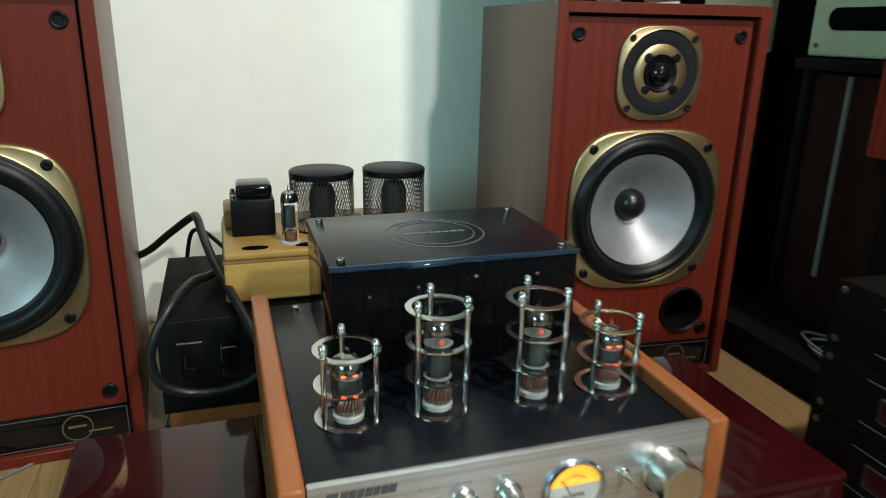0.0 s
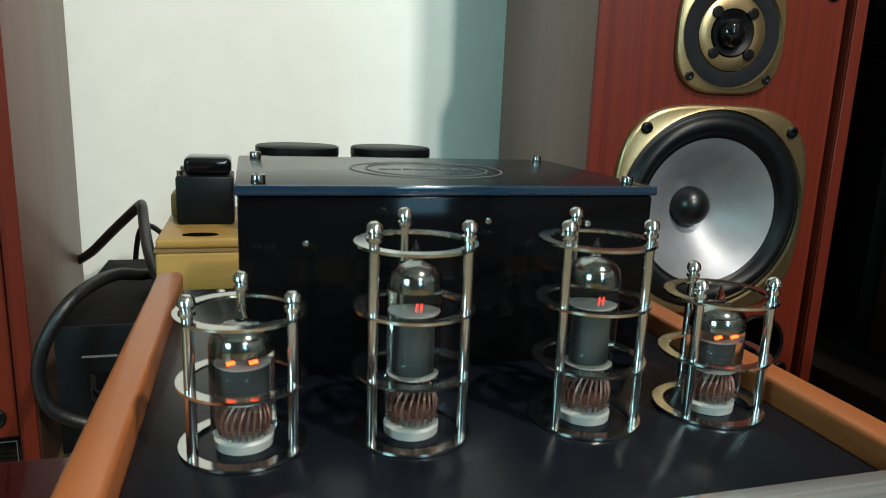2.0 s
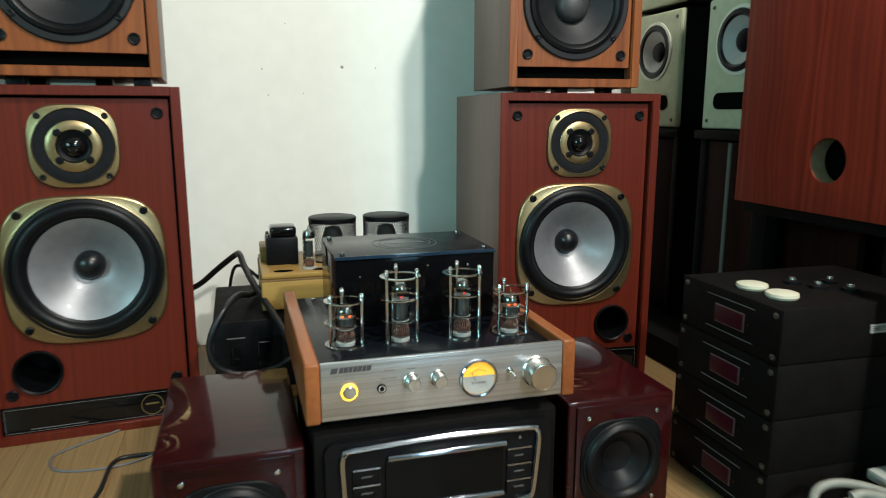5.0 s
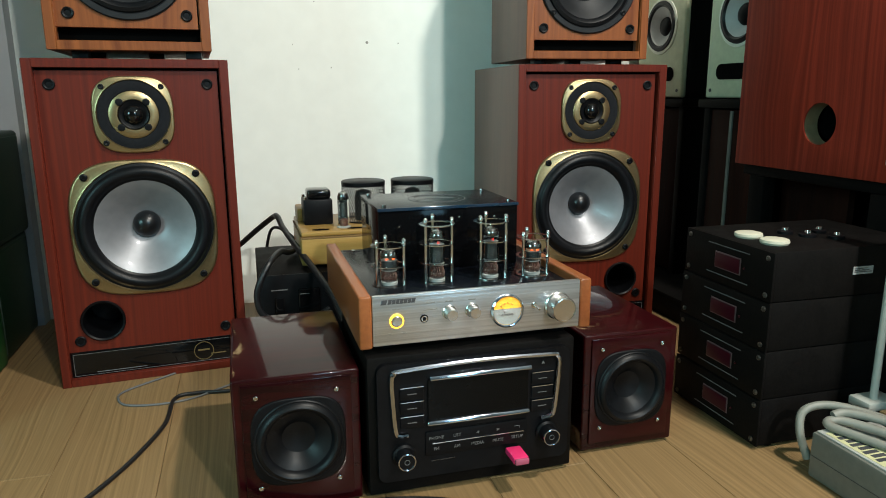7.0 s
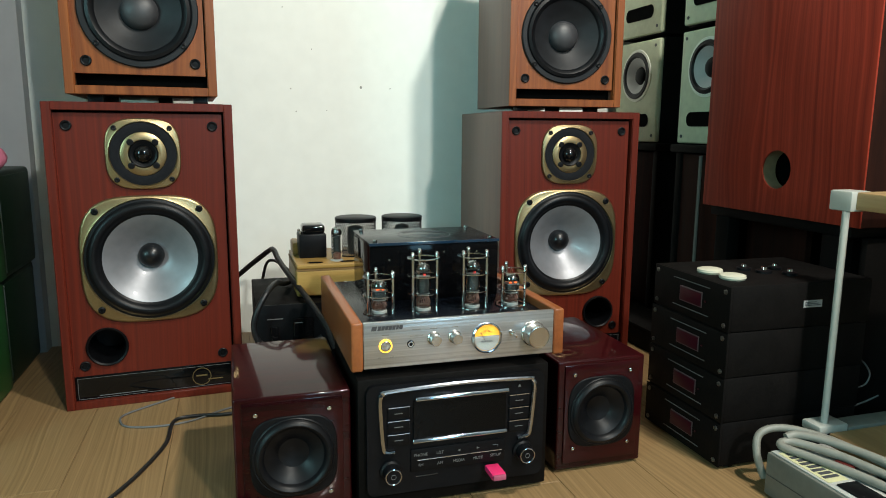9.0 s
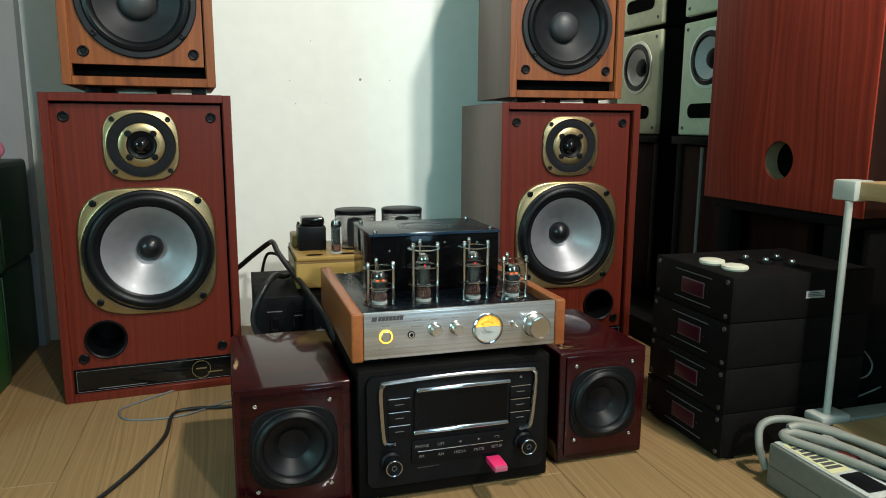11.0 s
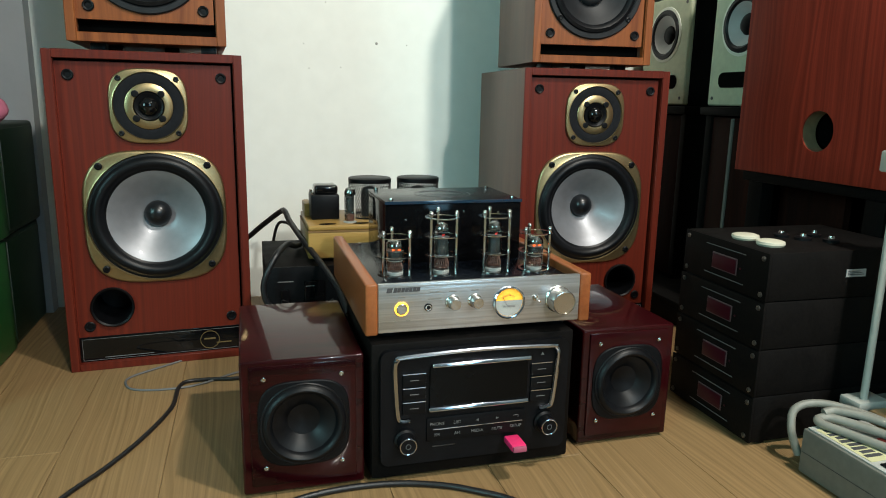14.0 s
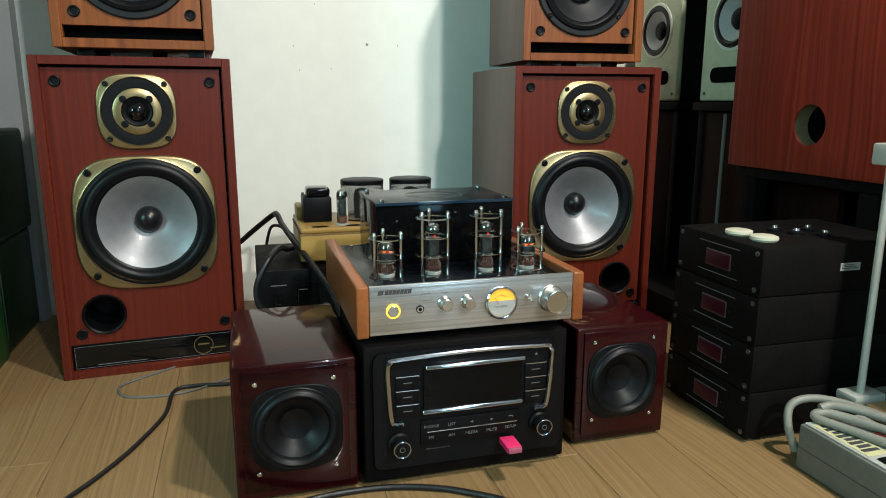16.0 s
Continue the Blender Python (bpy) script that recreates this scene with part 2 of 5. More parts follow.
PLATE = mat("grey_tube_plate", (0.020, 0.026, 0.0255), 0.5, 0.3, var=0.15, scale=80)
MICA = mat("mica_grey", (0.20, 0.20, 0.19), 0.3, var=0.05)
COPPER = mat("copper_wires", (0.21, 0.100, 0.075), 0.4, 0.6, var=0.2, scale=200)
TUBEGLASS = glass("tube_glass", (0.96, 0.97, 0.96))
HEAT = glow("heater_glow", (1.0, 0.09, 0.012), 4.5)
HEATLOW = glow("faint_heater_glow", (1.0, 0.05, 0.03), 0.7)
AMBERL = glow("amber_light", (1.0, 0.55, 0.05), 2.2)
METERL = glow("meter_backlight", (1.0, 0.40, 0.03), 0.32)
METERW = mat("meter_white", (0.27, 0.265, 0.25), 0.5, var=0.05)
SCREEN = mat("dark_screen", (0.003, 0.003, 0.003), 0.2, spec=0.10, var=0.05, bump=0.0)
LABEL = mat("grey_print", (0.30, 0.30, 0.30), 0.6, var=0.05)
DIMPRINT = mat("dim_print", (0.12, 0.12, 0.12), 0.6, var=0.05)
DARKPRINT = mat("dark_print", (0.05, 0.05, 0.055), 0.5, var=0.05)
GOLDPRINT = mat("gold_print", (0.16, 0.11, 0.045), 0.45, 0.3, var=0.05)
CREAM = mat("sage_paint", (0.50, 0.54, 0.37), 0.5, var=0.06, scale=60, bump=0.05)
CREAMEDGE = mat("cream_edge", (0.70, 0.72, 0.62), 0.5, var=0.04)
CREAMCONE = mat("pale_cone", (0.42, 0.42, 0.41), 0.5, var=0.06)
BLACKB = mat("black_powder_coat", (0.0056, 0.0047, 0.0044), 0.60, spec=0.08, var=0.2, scale=220, bump=0.10)
DARKRED = mat("red_display", (0.038, 0.003, 0.008), 0.4, spec=0.2, var=0.05, bump=0.0)
DISPEDGE = mat("display_edge", (0.10, 0.065, 0.07), 0.5, var=0.05)
# one crate plastic in two greens: a shaded copy, then a lit copy
SHADEGREEN = mat("shaded_green_plastic", (0.003, 0.018, 0.006), 0.5, var=0.12, scale=40, bump=0.05)
LITGREEN = mat("lit_green_plastic", (0.006, 0.075, 0.011), 0.42, var=0.12, scale=40, bump=0.05)
LABELGREY = mat("pale_label_plastic", (0.50, 0.53, 0.52), 0.4, var=0.06, scale=50)
PINK = mat("pink_cloth", (0.55, 0.16, 0.25), 0.8, var=0.1, scale=60, bump=0.2)
PINKP = mat("pink_plastic", (0.72, 0.03, 0.14), 0.3, var=0.05, bump=0.0)
WHITEP = mat("white_enamel", (0.42, 0.42, 0.38), 0.4, var=0.06, scale=40, bump=0.03)
STRIPG = mat("grey_enamel", (0.155, 0.155, 0.135), 0.5, var=0.08, scale=90, bump=0.08)
STRIPTOP = mat("strip_top_plate", (0.46, 0.46, 0.43), 0.45, var=0.08, scale=40)
CABLEG = mat("grey_cable", (0.225, 0.222, 0.190), 0.5, var=0.08, scale=60)
CABLEB = mat("black_cable", (0.0075, 0.0078, 0.0095), 0.42, var=0.2, scale=300, bump=0.25)
MESH = mat("black_mesh_wire", (0.03, 0.03, 0.03), 0.4, 0.4, var=0.1)
# dark wood tone; on the floor cabinet it also carries the unlit side's shade
DARKWOOD = grain("dark_red_wood_and_shade", (0.028, 0.009, 0.006), (0.012, 0.005, 0.004), 0.6, 40, 3, 2, 0.0, 0.03, spec=0.06)
BLUE = mat("blue_acrylic_edge", (0.006, 0.022, 0.045), 0.10, 0.0, var=0.05, bump=0.0, coat=0.5)
# chrome base tinted bluish to add the window's blue reflection to the trim
CHROME = mat("chrome_trim", (0.50, 0.55, 0.64), 0.11, 1.0, var=0.04, bump=0.0)
YELLOWPR = mat("pale_yellow_label", (0.55, 0.53, 0.30), 0.5, var=0.06)
# raw wood tone, lowered to hold the shade inside the port
BACKER = mat("shaded_hole_lining", (0.20, 0.15, 0.085), 0.8, var=0.1, scale=80)

# ---- mesh helpers ----


def thing(name, label, category, m=None, group="", kind=""):
    ob = new(name)
    ob.empty_display_size = 0.05
    ob.matrix_basis = m or Matrix()
    return tagged(ob, label, category, group, kind)


def part(name, bm, material, parent=None, label="", smooth=40):
    me = bpy.data.meshes.new(name)
    bmesh.ops.recalc_face_normals(bm, faces=bm.faces)
    bm.to_mesh(me)
    bm.free()
    me.materials.append(material)
    if smooth:
        me.polygons.foreach_set("use_smooth", [True] * len(me.polygons))
        me.set_sharp_from_angle(angle=radians(smooth))
    ob = new(name, me)
    ob.parent = parent
    return tagged(ob, label)


def block(x0, x1, y0, y1, z0, z1, bevel=0.0, seg=2, bm=None):
    b = bmesh.new()
    bmesh.ops.create_cube(b, size=1)
    bmesh.ops.scale(b, vec=(x1 - x0, y1 - y0, z1 - z0), verts=b.verts)
    bmesh.ops.translate(b, vec=((x0 + x1) / 2, (y0 + y1) / 2, (z0 + z1) / 2), verts=b.verts)
    if bevel:
        bmesh.ops.bevel(b, geom=b.edges[:], offset=bevel, segments=seg, profile=0.5, affect="EDGES")
    return join(bm, b) if bm else b


def join(a, b):
    """Adds the mesh b to a, and frees b."""
    me = bpy.data.meshes.new("tmp")
    b.to_mesh(me)
    b.free()
    a.from_mesh(me)
    bpy.data.meshes.remove(me)
    return a


def moved(bm, m):
    bmesh.ops.transform(bm, matrix=m, verts=bm.verts)
    return bm


TO_FRONT = pose(0, 0, 0, 90)  # turns a lathe's z axis to -y
TO_LEFT = pose(0, 0, 0, 0, -90)  # turns a lathe's z axis to -x


def lathe(profile, n=40, m=None):
    """A turned body from (radius, z) pairs, closed where the radius is 0."""
    b = bmesh.new()
    rings = []
    for r, z in profile:
        if r < 1e-6:
            rings.append([b.verts.new((0, 0, z))])
        else:
            rings.append([b.verts.new((r * math.cos(2 * math.pi * i / n), r * math.sin(2 * math.pi * i / n), z)) for i in range(n)])
    for p, q in zip(rings, rings[1:]):
        for i in range(n):
            j = (i + 1) % n
            if len(p) == 1 and len(q) == 1:
                continue
            if len(p) == 1:
                b.faces.new((p[0], q[i], q[j]))
            elif len(q) == 1:
                b.faces.new((p[i], p[j], q[0]))
            else:
                b.faces.new((p[i], p[j], q[j], q[i]))
    return moved(b, m) if m else b


def cut(bm, *cutters):
    """bm with the bodies of the cutters taken out of it."""
    tmp = []
    c = bmesh.new()
    for k in cutters:
        join(c, k)
    for b in (bm, c):
        bmesh.ops.recalc_face_normals(b, faces=b.faces)
        me = bpy.data.meshes.new("tmp")
        b.to_mesh(me)
        b.free()
        tmp.append(new("tmp", me))
    mod = tmp[0].modifiers.new("cut", "BOOLEAN")
    mod.operation, mod.solver, mod.object = "DIFFERENCE", "EXACT", tmp[1]
    me = bpy.data.meshes.new_from_object(tmp[0].evaluated_get(bpy.context.evaluated_depsgraph_get()))
    out = bmesh.new()
    out.from_mesh(me)
    for o in tmp:
        old = o.data
        bpy.data.objects.remove(o)
        bpy.data.meshes.remove(old)
    bpy.data.meshes.remove(me)
    return out


def plug(r, x, y0, y1, z, n=56):
    """A cylinder along y, to cut a round hole."""
    return lathe([(0, -y1), (r, -y1), (r, -y0), (0, -y0)], n, pose(x, 0, z) @ TO_FRONT)


def squircle(half, power, inner, depth, n=72, m=None):
    """A frame with bulging sides and cut corners round a circular opening, facing -y."""
    b = bmesh.new()
    loops = []
    for k, (f, y) in enumerate(((1.0, 0.0), (1.0, -depth * 0.45), (0.992, -depth * 0.75), (0.976, -depth * 0.95), (0.960, -depth), (None, -depth), (None, -depth * 1.12), (None, -depth * 0.35))):
        ring = []
        for i in range(n):
            a = 2 * math.pi * i / n
            c, s = math.cos(a), math.sin(a)
            if f is None:
                r = inner + depth * (0.38, 0.12, -0.30)[k - 5]
            else:
                r = half * f / (abs(c) ** power + abs(s) ** power) ** (1 / power)
            ring.append(b.verts.new((r * c, y, r * s)))
        loops.append(ring)
    for p, q in zip(loops, loops[1:]):
        for i in range(n):
            j = (i + 1) % n
            b.faces.new((p[i], p[j], q[j], q[i]))
    return moved(b, m) if m else b


def tube(points, r, n=10, steps=8):
    """A round cable or rod along a smooth line through the points."""
    P = [Vector(p) for p in points]
    line = []
    for i in range(len(P) - 1):
        a, b_, c, d = P[max(i - 1, 0)], P[i], P[i + 1], P[min(i + 2, len(P) - 1)]
        for k in range(steps):
            u = k / steps
            line.append(0.5 * ((2 * b_) + (c - a) * u + (2 * a - 5 * b_ + 4 * c - d) * u * u + (3 * b_ - a - 3 * c + d) * u ** 3))
    line.append(P[-1])
    b = bmesh.new()
    rings = []
    up = Vector((0, 0, 1))
    for i, p in enumerate(line):
        t = (line[min(i + 1, len(line) - 1)] - line[max(i - 1, 0)]).normalized()
        side = t.cross(up)
        if side.length < 1e-3:
            side = t.cross(Vector((1, 0, 0)))
        side.normalize()
        over = side.cross(t).normalized()
        up = over
        rings.append([b.verts.new(p + r * (math.cos(2 * math.pi * k / n) * side + math.sin(2 * math.pi * k / n) * over)) for k in range(n)])
    for p, q in zip(rings, rings[1:]):
        for k in range(n):
            j = (k + 1) % n
            b.faces.new((p[k], p[j], q[j], q[k]))
    b.faces.new(rings[0])
    b.faces.new(rings[-1])
    return b


def rod(x, y, z0, z1, r, n=12):
    return lathe([(0, z0), (r, z0), (r, z1), (0, z1)], n, pose(x, y, 0))


def torus(R, r, n=48, k=10, m=None):
    return lathe([(R + r * math.cos(2 * math.pi * i / k), r * math.sin(2 * math.pi * i / k)) for i in range(k + 1)], n, m)


def washer(ro, ri, z0, z1, n=48, m=None):
    b = lathe([(ri, z0), (ro, z0), (ro, z1), (ri, z1), (ri, z0)], n, m)
    bmesh.ops.remove_doubles(b, verts=b.verts, dist=1e-6)
    return b


def rounded(w, h, r, depth, n=8, m=None):
    """A plate with round corners, its front at y = -depth, its back at y = 0."""
    b = bmesh.new()
    pts = []
    for cx, cz, a0 in ((w / 2 - r, h / 2 - r, 0), (-w / 2 + r, h / 2 - r, 90), (-w / 2 + r, -h / 2 + r, 180), (w / 2 - r, -h / 2 + r, 270)):
        for i in range(n + 1):
            a = radians(a0 + 90 * i / n)
            pts.append((cx + r * math.cos(a), cz + r * math.sin(a)))
    back = [b.verts.new((x, 0, z)) for x, z in pts]
    front = [b.verts.new((x, -depth, z)) for x, z in pts]
    b.faces.new(front)
    b.faces.new(back[::-1])
    for i in range(len(pts)):
        j = (i + 1) % len(pts)
        b.faces.new((back[i], back[j], front[j], front[i]))
    return moved(b, m) if m else b


def writing(word, size, m, material, parent, name="lettering"):
    """A word as thin raised letters, centred, its baseline along x and its up along y of m."""
    c = bpy.data.curves.new(name, "FONT")
    c.body, c.size, c.align_x, c.align_y, c.extrude, c.resolution_u = word, size, "CENTER", "CENTER", 0.0002, 3
    tmp = new(name, c)
    me = bpy.data.meshes.new_from_object(tmp)
    bpy.data.objects.remove(tmp)
    me.transform(m)
    me.materials.clear()
    me.materials.append(material)
    ob = new(name, me)
    ob.parent = parent
    return ob


FLOOR = 0.012
WALL_Y = 0.95

# ---- structure ----
floor = part("floor", block(-2.6, 1.5, -3.4, WALL_Y, -0.03, FLOOR - 0.002), GAP, label="light oak laminate floor of long planks")
tagged(floor, category="floor", kind="structure")
for nm, dims, m_, lab in (
    ("wall_north", (-2.6, 1.62, WALL_Y, WALL_Y + 0.12, -0.03, 2.5), WALL, "off-white painted plaster wall with small marks"),
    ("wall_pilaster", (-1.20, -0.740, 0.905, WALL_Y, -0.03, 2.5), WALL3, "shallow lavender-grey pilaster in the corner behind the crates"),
    # added wall end, out of view, that keeps window light off the left corner
    ("light_blocking_wall", (-1.32, -1.20, -0.02, WALL_Y, -0.03, 2.5), WALL2, "plain grey painted wall end beside the crates"),
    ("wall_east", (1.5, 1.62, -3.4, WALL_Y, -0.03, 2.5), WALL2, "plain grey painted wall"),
):
    tagged(part(nm, block(*dims), m_), lab, "wall", kind="structure")
# unseen south and west walls, darkened so the room throws back little light
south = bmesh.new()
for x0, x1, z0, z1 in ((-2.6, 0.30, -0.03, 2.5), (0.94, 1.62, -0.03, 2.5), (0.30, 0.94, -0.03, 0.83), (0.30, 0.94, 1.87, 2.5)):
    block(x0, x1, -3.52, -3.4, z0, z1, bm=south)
tagged(part("wall_south", south, WALL2, smooth=0), "unseen closing wall with a window opening, dark grey to limit bounce", "wall", kind="structure")
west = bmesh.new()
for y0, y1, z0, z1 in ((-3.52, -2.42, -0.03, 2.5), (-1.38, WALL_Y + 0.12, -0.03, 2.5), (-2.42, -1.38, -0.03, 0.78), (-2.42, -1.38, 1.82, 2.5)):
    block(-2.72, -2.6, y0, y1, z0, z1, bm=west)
tagged(part("wall_west", west, WALL2, smooth=0), "unseen closing wall with a window opening, dark grey to limit bounce", "wall", kind="structure")
win = thing("window_2", "plain white-framed window in the grey side wall", "window", kind="structure")
fr = bmesh.new()
for y0, y1, z0, z1 in ((-2.42, -2.39, 0.78, 1.82), (-1.41, -1.38, 0.78, 1.82), (-2.39, -1.41, 0.78, 0.81), (-2.39, -1.41, 1.79, 1.82)):
    block(-2.70, -2.65, y0, y1, z0, z1, 0.002, 1, fr)
part("window_frame", fr, CREAMEDGE, win)
win = thing("window_1", "plain white-framed window in the grey wall", "window", kind="structure")
fr = bmesh.new()
for x0, x1, z0, z1 in ((0.30, 0.33, 0.83, 1.87), (0.91, 0.94, 0.83, 1.87), (0.33, 0.91, 0.83, 0.86), (0.33, 0.91, 1.84, 1.87)):
    block(x0, x1, -3.50, -3.45, z0, z1, 0.002, 1, fr)
part("window_frame", fr, CREAMEDGE, win)
tagged(part("ceiling", block(-2.72, 1.62, -3.52, WALL_Y + 0.12, 2.5, 2.6), CEIL), "plain white ceiling", "ceiling", kind="structure")

# ---- large loudspeakers ----


def baffle_driver_woofer(sp, y, cx, cz):
    at = pose(cx, y + 0.001, cz + 0.001)
    fr = part("woofer_frame", squircle(0.1222, 3.4, 0.1165, 0.0075, m=at), GOLD, sp, "gold-painted cast frame with bulging sides")
    part("surround", lathe([(0.1172, -0.002), (0.1165, 0.0050), (0.1145, 0.0062), (0.1125, 0.0060), (0.1110, 0.0068), (0.1085, 0.0100), (0.1050, 0.0125), (0.1005, 0.0135), (0.0960, 0.0124), (0.0925, 0.0096), (0.0900, 0.0062), (0.0880, 0.0040), (0.0850, 0.0030), (0.0825, 0.0)], 72, at @ TO_FRONT), RUBBER, sp, "black rubber roll surround")
    part("cone", lathe([(0.0850, 0.0034), (0.0835, 0.0028), (0.0660, -0.0105), (0.0450, -0.0270), (0.0180, -0.0470), (0, -0.0490)], 96, at @ TO_FRONT), CONE, sp, "silver grey cone")
    part("dust_cap", lathe([(0.0245, -0.044), (0.0238, -0.034), (0.019, -0.025), (0.011, -0.0195), (0, -0.0175)], 32, at @ TO_FRONT), SATINB, sp, "black domed dust cap")
    for sx in (-0.0910, 0.0915):
        for sz in (-0.0925, 0.0945):
            part("screw", lathe([(0.0065, 0.004), (0.0065, 0.0105), (0.005, 0.0115), (0.003, 0.0115), (0.003, 0.009), (0, 0.009)], 14, at @ pose(sx, 0, sz) @ TO_FRONT), BLACKP, fr)


def baffle_driver_tweeter(sp, y, cx, cz):
    at = pose(cx, y, cz)
    fr = part("tweeter_frame", squircle(0.0655, 3.2, 0.0590, 0.006, m=at), GOLD, sp, "gold-painted tweeter frame")
    part("tweeter_ring", lathe([(0.0600, -0.001), (0.0598, 0.0034), (0.0590, 0.0040), (0.0420, 0.0040), (0.0412, 0.0036), (0.0400, 0.0)], 56, at @ TO_FRONT), FELT, sp, "matt black ring")
    part("tweeter_plate", lathe([(0.0405, 0.0005), (0.0405, 0.0045), (0.0390, 0.0056), (0.0265, 0.0050), (0.0250, 0.001)], 48, at @ TO_FRONT), GOLD, sp, "gold inner ring")
    part("tweeter_horn", lathe([(0.0255, 0.002), (0.024, 0.0055), (0.020, 0.004), (0.014, 0.0015), (0.0135, 0)], 40, at @ TO_FRONT), BLACKP, sp)
    part("dome", lathe([(0.0172, 0.001), (0.0166, 0.006), (0.0135, 0.0115), (0.0075, 0.0150), (0, 0.0160)], 32, at @ TO_FRONT), GLOSSB, sp, "glossy black dome")
    for sx in (-0.0475, 0.0475):
        for sz in (-0.0475, 0.0475):
            part("screw", lathe([(0.005, 0.003), (0.005, 0.0075), (0.003, 0.008), (0, 0.0065)], 12, at @ pose(sx, 0, sz) @ TO_FRONT), BLACKP, fr)
    for a in (45, 135, 225, 315):
        part("clamp_screw", lathe([(0.0062, 0.002), (0.0062, 0.0078), (0.004, 0.0085), (0, 0.007)], 12, at @ pose(0.0305 * math.cos(radians(a)), 0, 0.0305 * math.sin(radians(a))) @ TO_FRONT), BLACKP, fr)


def cabinet_shell(sp, w, h, d, lip, recess, side, front, z0=0.0):
    """Four boards, a back and a recessed baffle; the front edge lies at y = 0."""
    part("side_panel", block(-w / 2, -w / 2 + lip, 0.0015, d, z0, z0 + h, 0.0015), side, sp, "smooth brown vinyl side")
    part("side_panel", block(w / 2 - lip, w / 2, 0.0015, d, z0, z0 + h, 0.0015), side, sp, "smooth brown vinyl side")
    part("top_panel", block(-w / 2 + lip, w / 2 - lip, 0.0015, d, z0 + h - lip, z0 + h - 0.0005, 0.001), front, sp)
    part("bottom_panel", block(-w / 2 + lip, w / 2 - lip, 0.0015, d, z0, z0 + lip, 0.001), front, sp)
    part("back_panel", block(-w / 2 + lip, w / 2 - lip, d - 0.015, d - 0.003, z0 + lip, z0 + h - lip), BLACKP, sp)
    fr = bmesh.new()
    for x0, x1, a0, a1 in ((-w / 2 - 0.0004, -w / 2 + lip, 0, h), (w / 2 - lip, w / 2 + 0.0004, 0, h)):
        block(x0, x1, -0.001, 0.0025, z0 + a0, z0 + a1, 0.0008, 1, fr)
    for a0, a1 in ((0, lip), (h - lip, h + 0.0004)):
        block(-w / 2 + lip, w / 2 - lip, -0.001, 0.0025, z0 + a0, z0 + a1, 0.0008, 1, fr)
    for x0, x1 in ((-w / 2 + lip - 0.0005, -w / 2 + lip + 0.001), (w / 2 - lip - 0.001, w / 2 - lip + 0.0005)):
        block(x0, x1, 0.0020, recess + 0.008, z0 + lip, z0 + h - lip, bm=fr)
    part("front_edge", fr, front, sp)


def grille_socket(sp, x, y, z):
    part("grille_socket", lathe([(0.0095, -0.001), (0.0095, 0.002), (0.008, 0.003), (0.0058, 0.0024), (0.0052, 0.0004), (0, 0.0004)], 18, pose(x, y, z) @ TO_FRONT), BLACKP, sp, "black grille socket")


def large_speaker(m, port_side, label):
    """Front lower edge at the origin, centred on x, cabinet behind along +y."""
    sp = thing("bookshelf_speaker", label, "loudspeaker", m, "pair of large red loudspeakers")
    w, h, d, WZ, TZ = 0.3225, 0.5750, 0.35, 0.2815, 0.482
    cabinet_shell(sp, w, h, d, 0.0145, 0.011, RED_SIDE, RED)
    part("baffle", cut(block(-w / 2 + 0.0145, w / 2 - 0.0190, 0.011, 0.028, 0.0145, h - 0.0185), plug(0.1162, 0, 0, 0.05, WZ), plug(0.0580, 0, 0, 0.05, TZ), plug(0.034, port_side * 0.085, 0, 0.05, 0.117)), RED, sp, "red wood-grain baffle")
    # near-black liner paints the lip's shadow line into the gap round the baffle
    part("recess_liner", cut(block(-w / 2 + 0.0148, w / 2 - 0.0148, 0.020, 0.030, 0.0148, h - 0.0148), plug(0.1160, 0, 0, 0.05, WZ), plug(0.0575, 0, 0, 0.05, TZ), plug(0.0335, port_side * 0.085, 0, 0.05, 0.117)), HOLE, sp)
    y = 0.0105
    baffle_driver_woofer(sp, y, -port_side * 0.0015, WZ)
    baffle_driver_tweeter(sp, y, 0, TZ)
    for sx in (-0.1255, 0.1245):
        grille_socket(sp, sx, y, 0.5335)
        grille_socket(sp, sx, y, 0.082)
    part("port_tube", lathe([(0.037, -0.001), (0.0375, 0.004), (0.036, 0.006), (0.033, 0.004), (0.031, -0.012), (0.030, -0.10), (0, -0.10)], 40, pose(port_side * 0.085, y, 0.117) @ TO_FRONT), BLACKP, sp, "flared black bass port")
    pl = part("name_plate", block(-w / 2 + 0.016, w / 2 - 0.016, 0.0085, 0.0115, 0.012 + 0.001, 0.062, 0.0008), GLOSSB, sp, "black name plate with thin gold border")
    bd = bmesh.new()
    for x0, x1, z0, z1 in ((-0.141, 0.141, 0.0575, 0.0582), (-0.141, 0.141, 0.0168, 0.0175), (-0.141, -0.1403, 0.017, 0.058), (0.1403, 0.141, 0.017, 0.058)):
        block(x0, x1, 0.0082, 0.0087, z0, z1, bm=bd)
    block(-0.105, -0.02, 0.0082, 0.0087, 0.0205, 0.0218, bm=bd)
    part("border_lines", bd, DIMPRINT, pl)
    lg = washer(0.0180, 0.0168, 0, 0.0006, 40, pose(0.082, 0.0085, 0.037) @ TO_FRONT)
    block(0.0715, 0.0925, 0.0080, 0.0086, 0.0375, 0.0405, bm=lg)
    block(0.094, 0.122, 0.0080, 0.0086, 0.0288, 0.0308, bm=lg)
    part("emblem", lg, GOLDPRINT, pl, "gold ring emblem")
    return sp


large_speaker(pose(-0.4565, 0.511, FLOOR, 0, 0, 4.2), -1, "red wood-grain bookshelf loudspeaker with silver cone beside green crates")
large_speaker(pose(0.4215, 0.511, FLOOR - 0.004, 0, 0, -4.0), 1, "red wood-grain bookshelf loudspeaker with silver cone beside black power units")


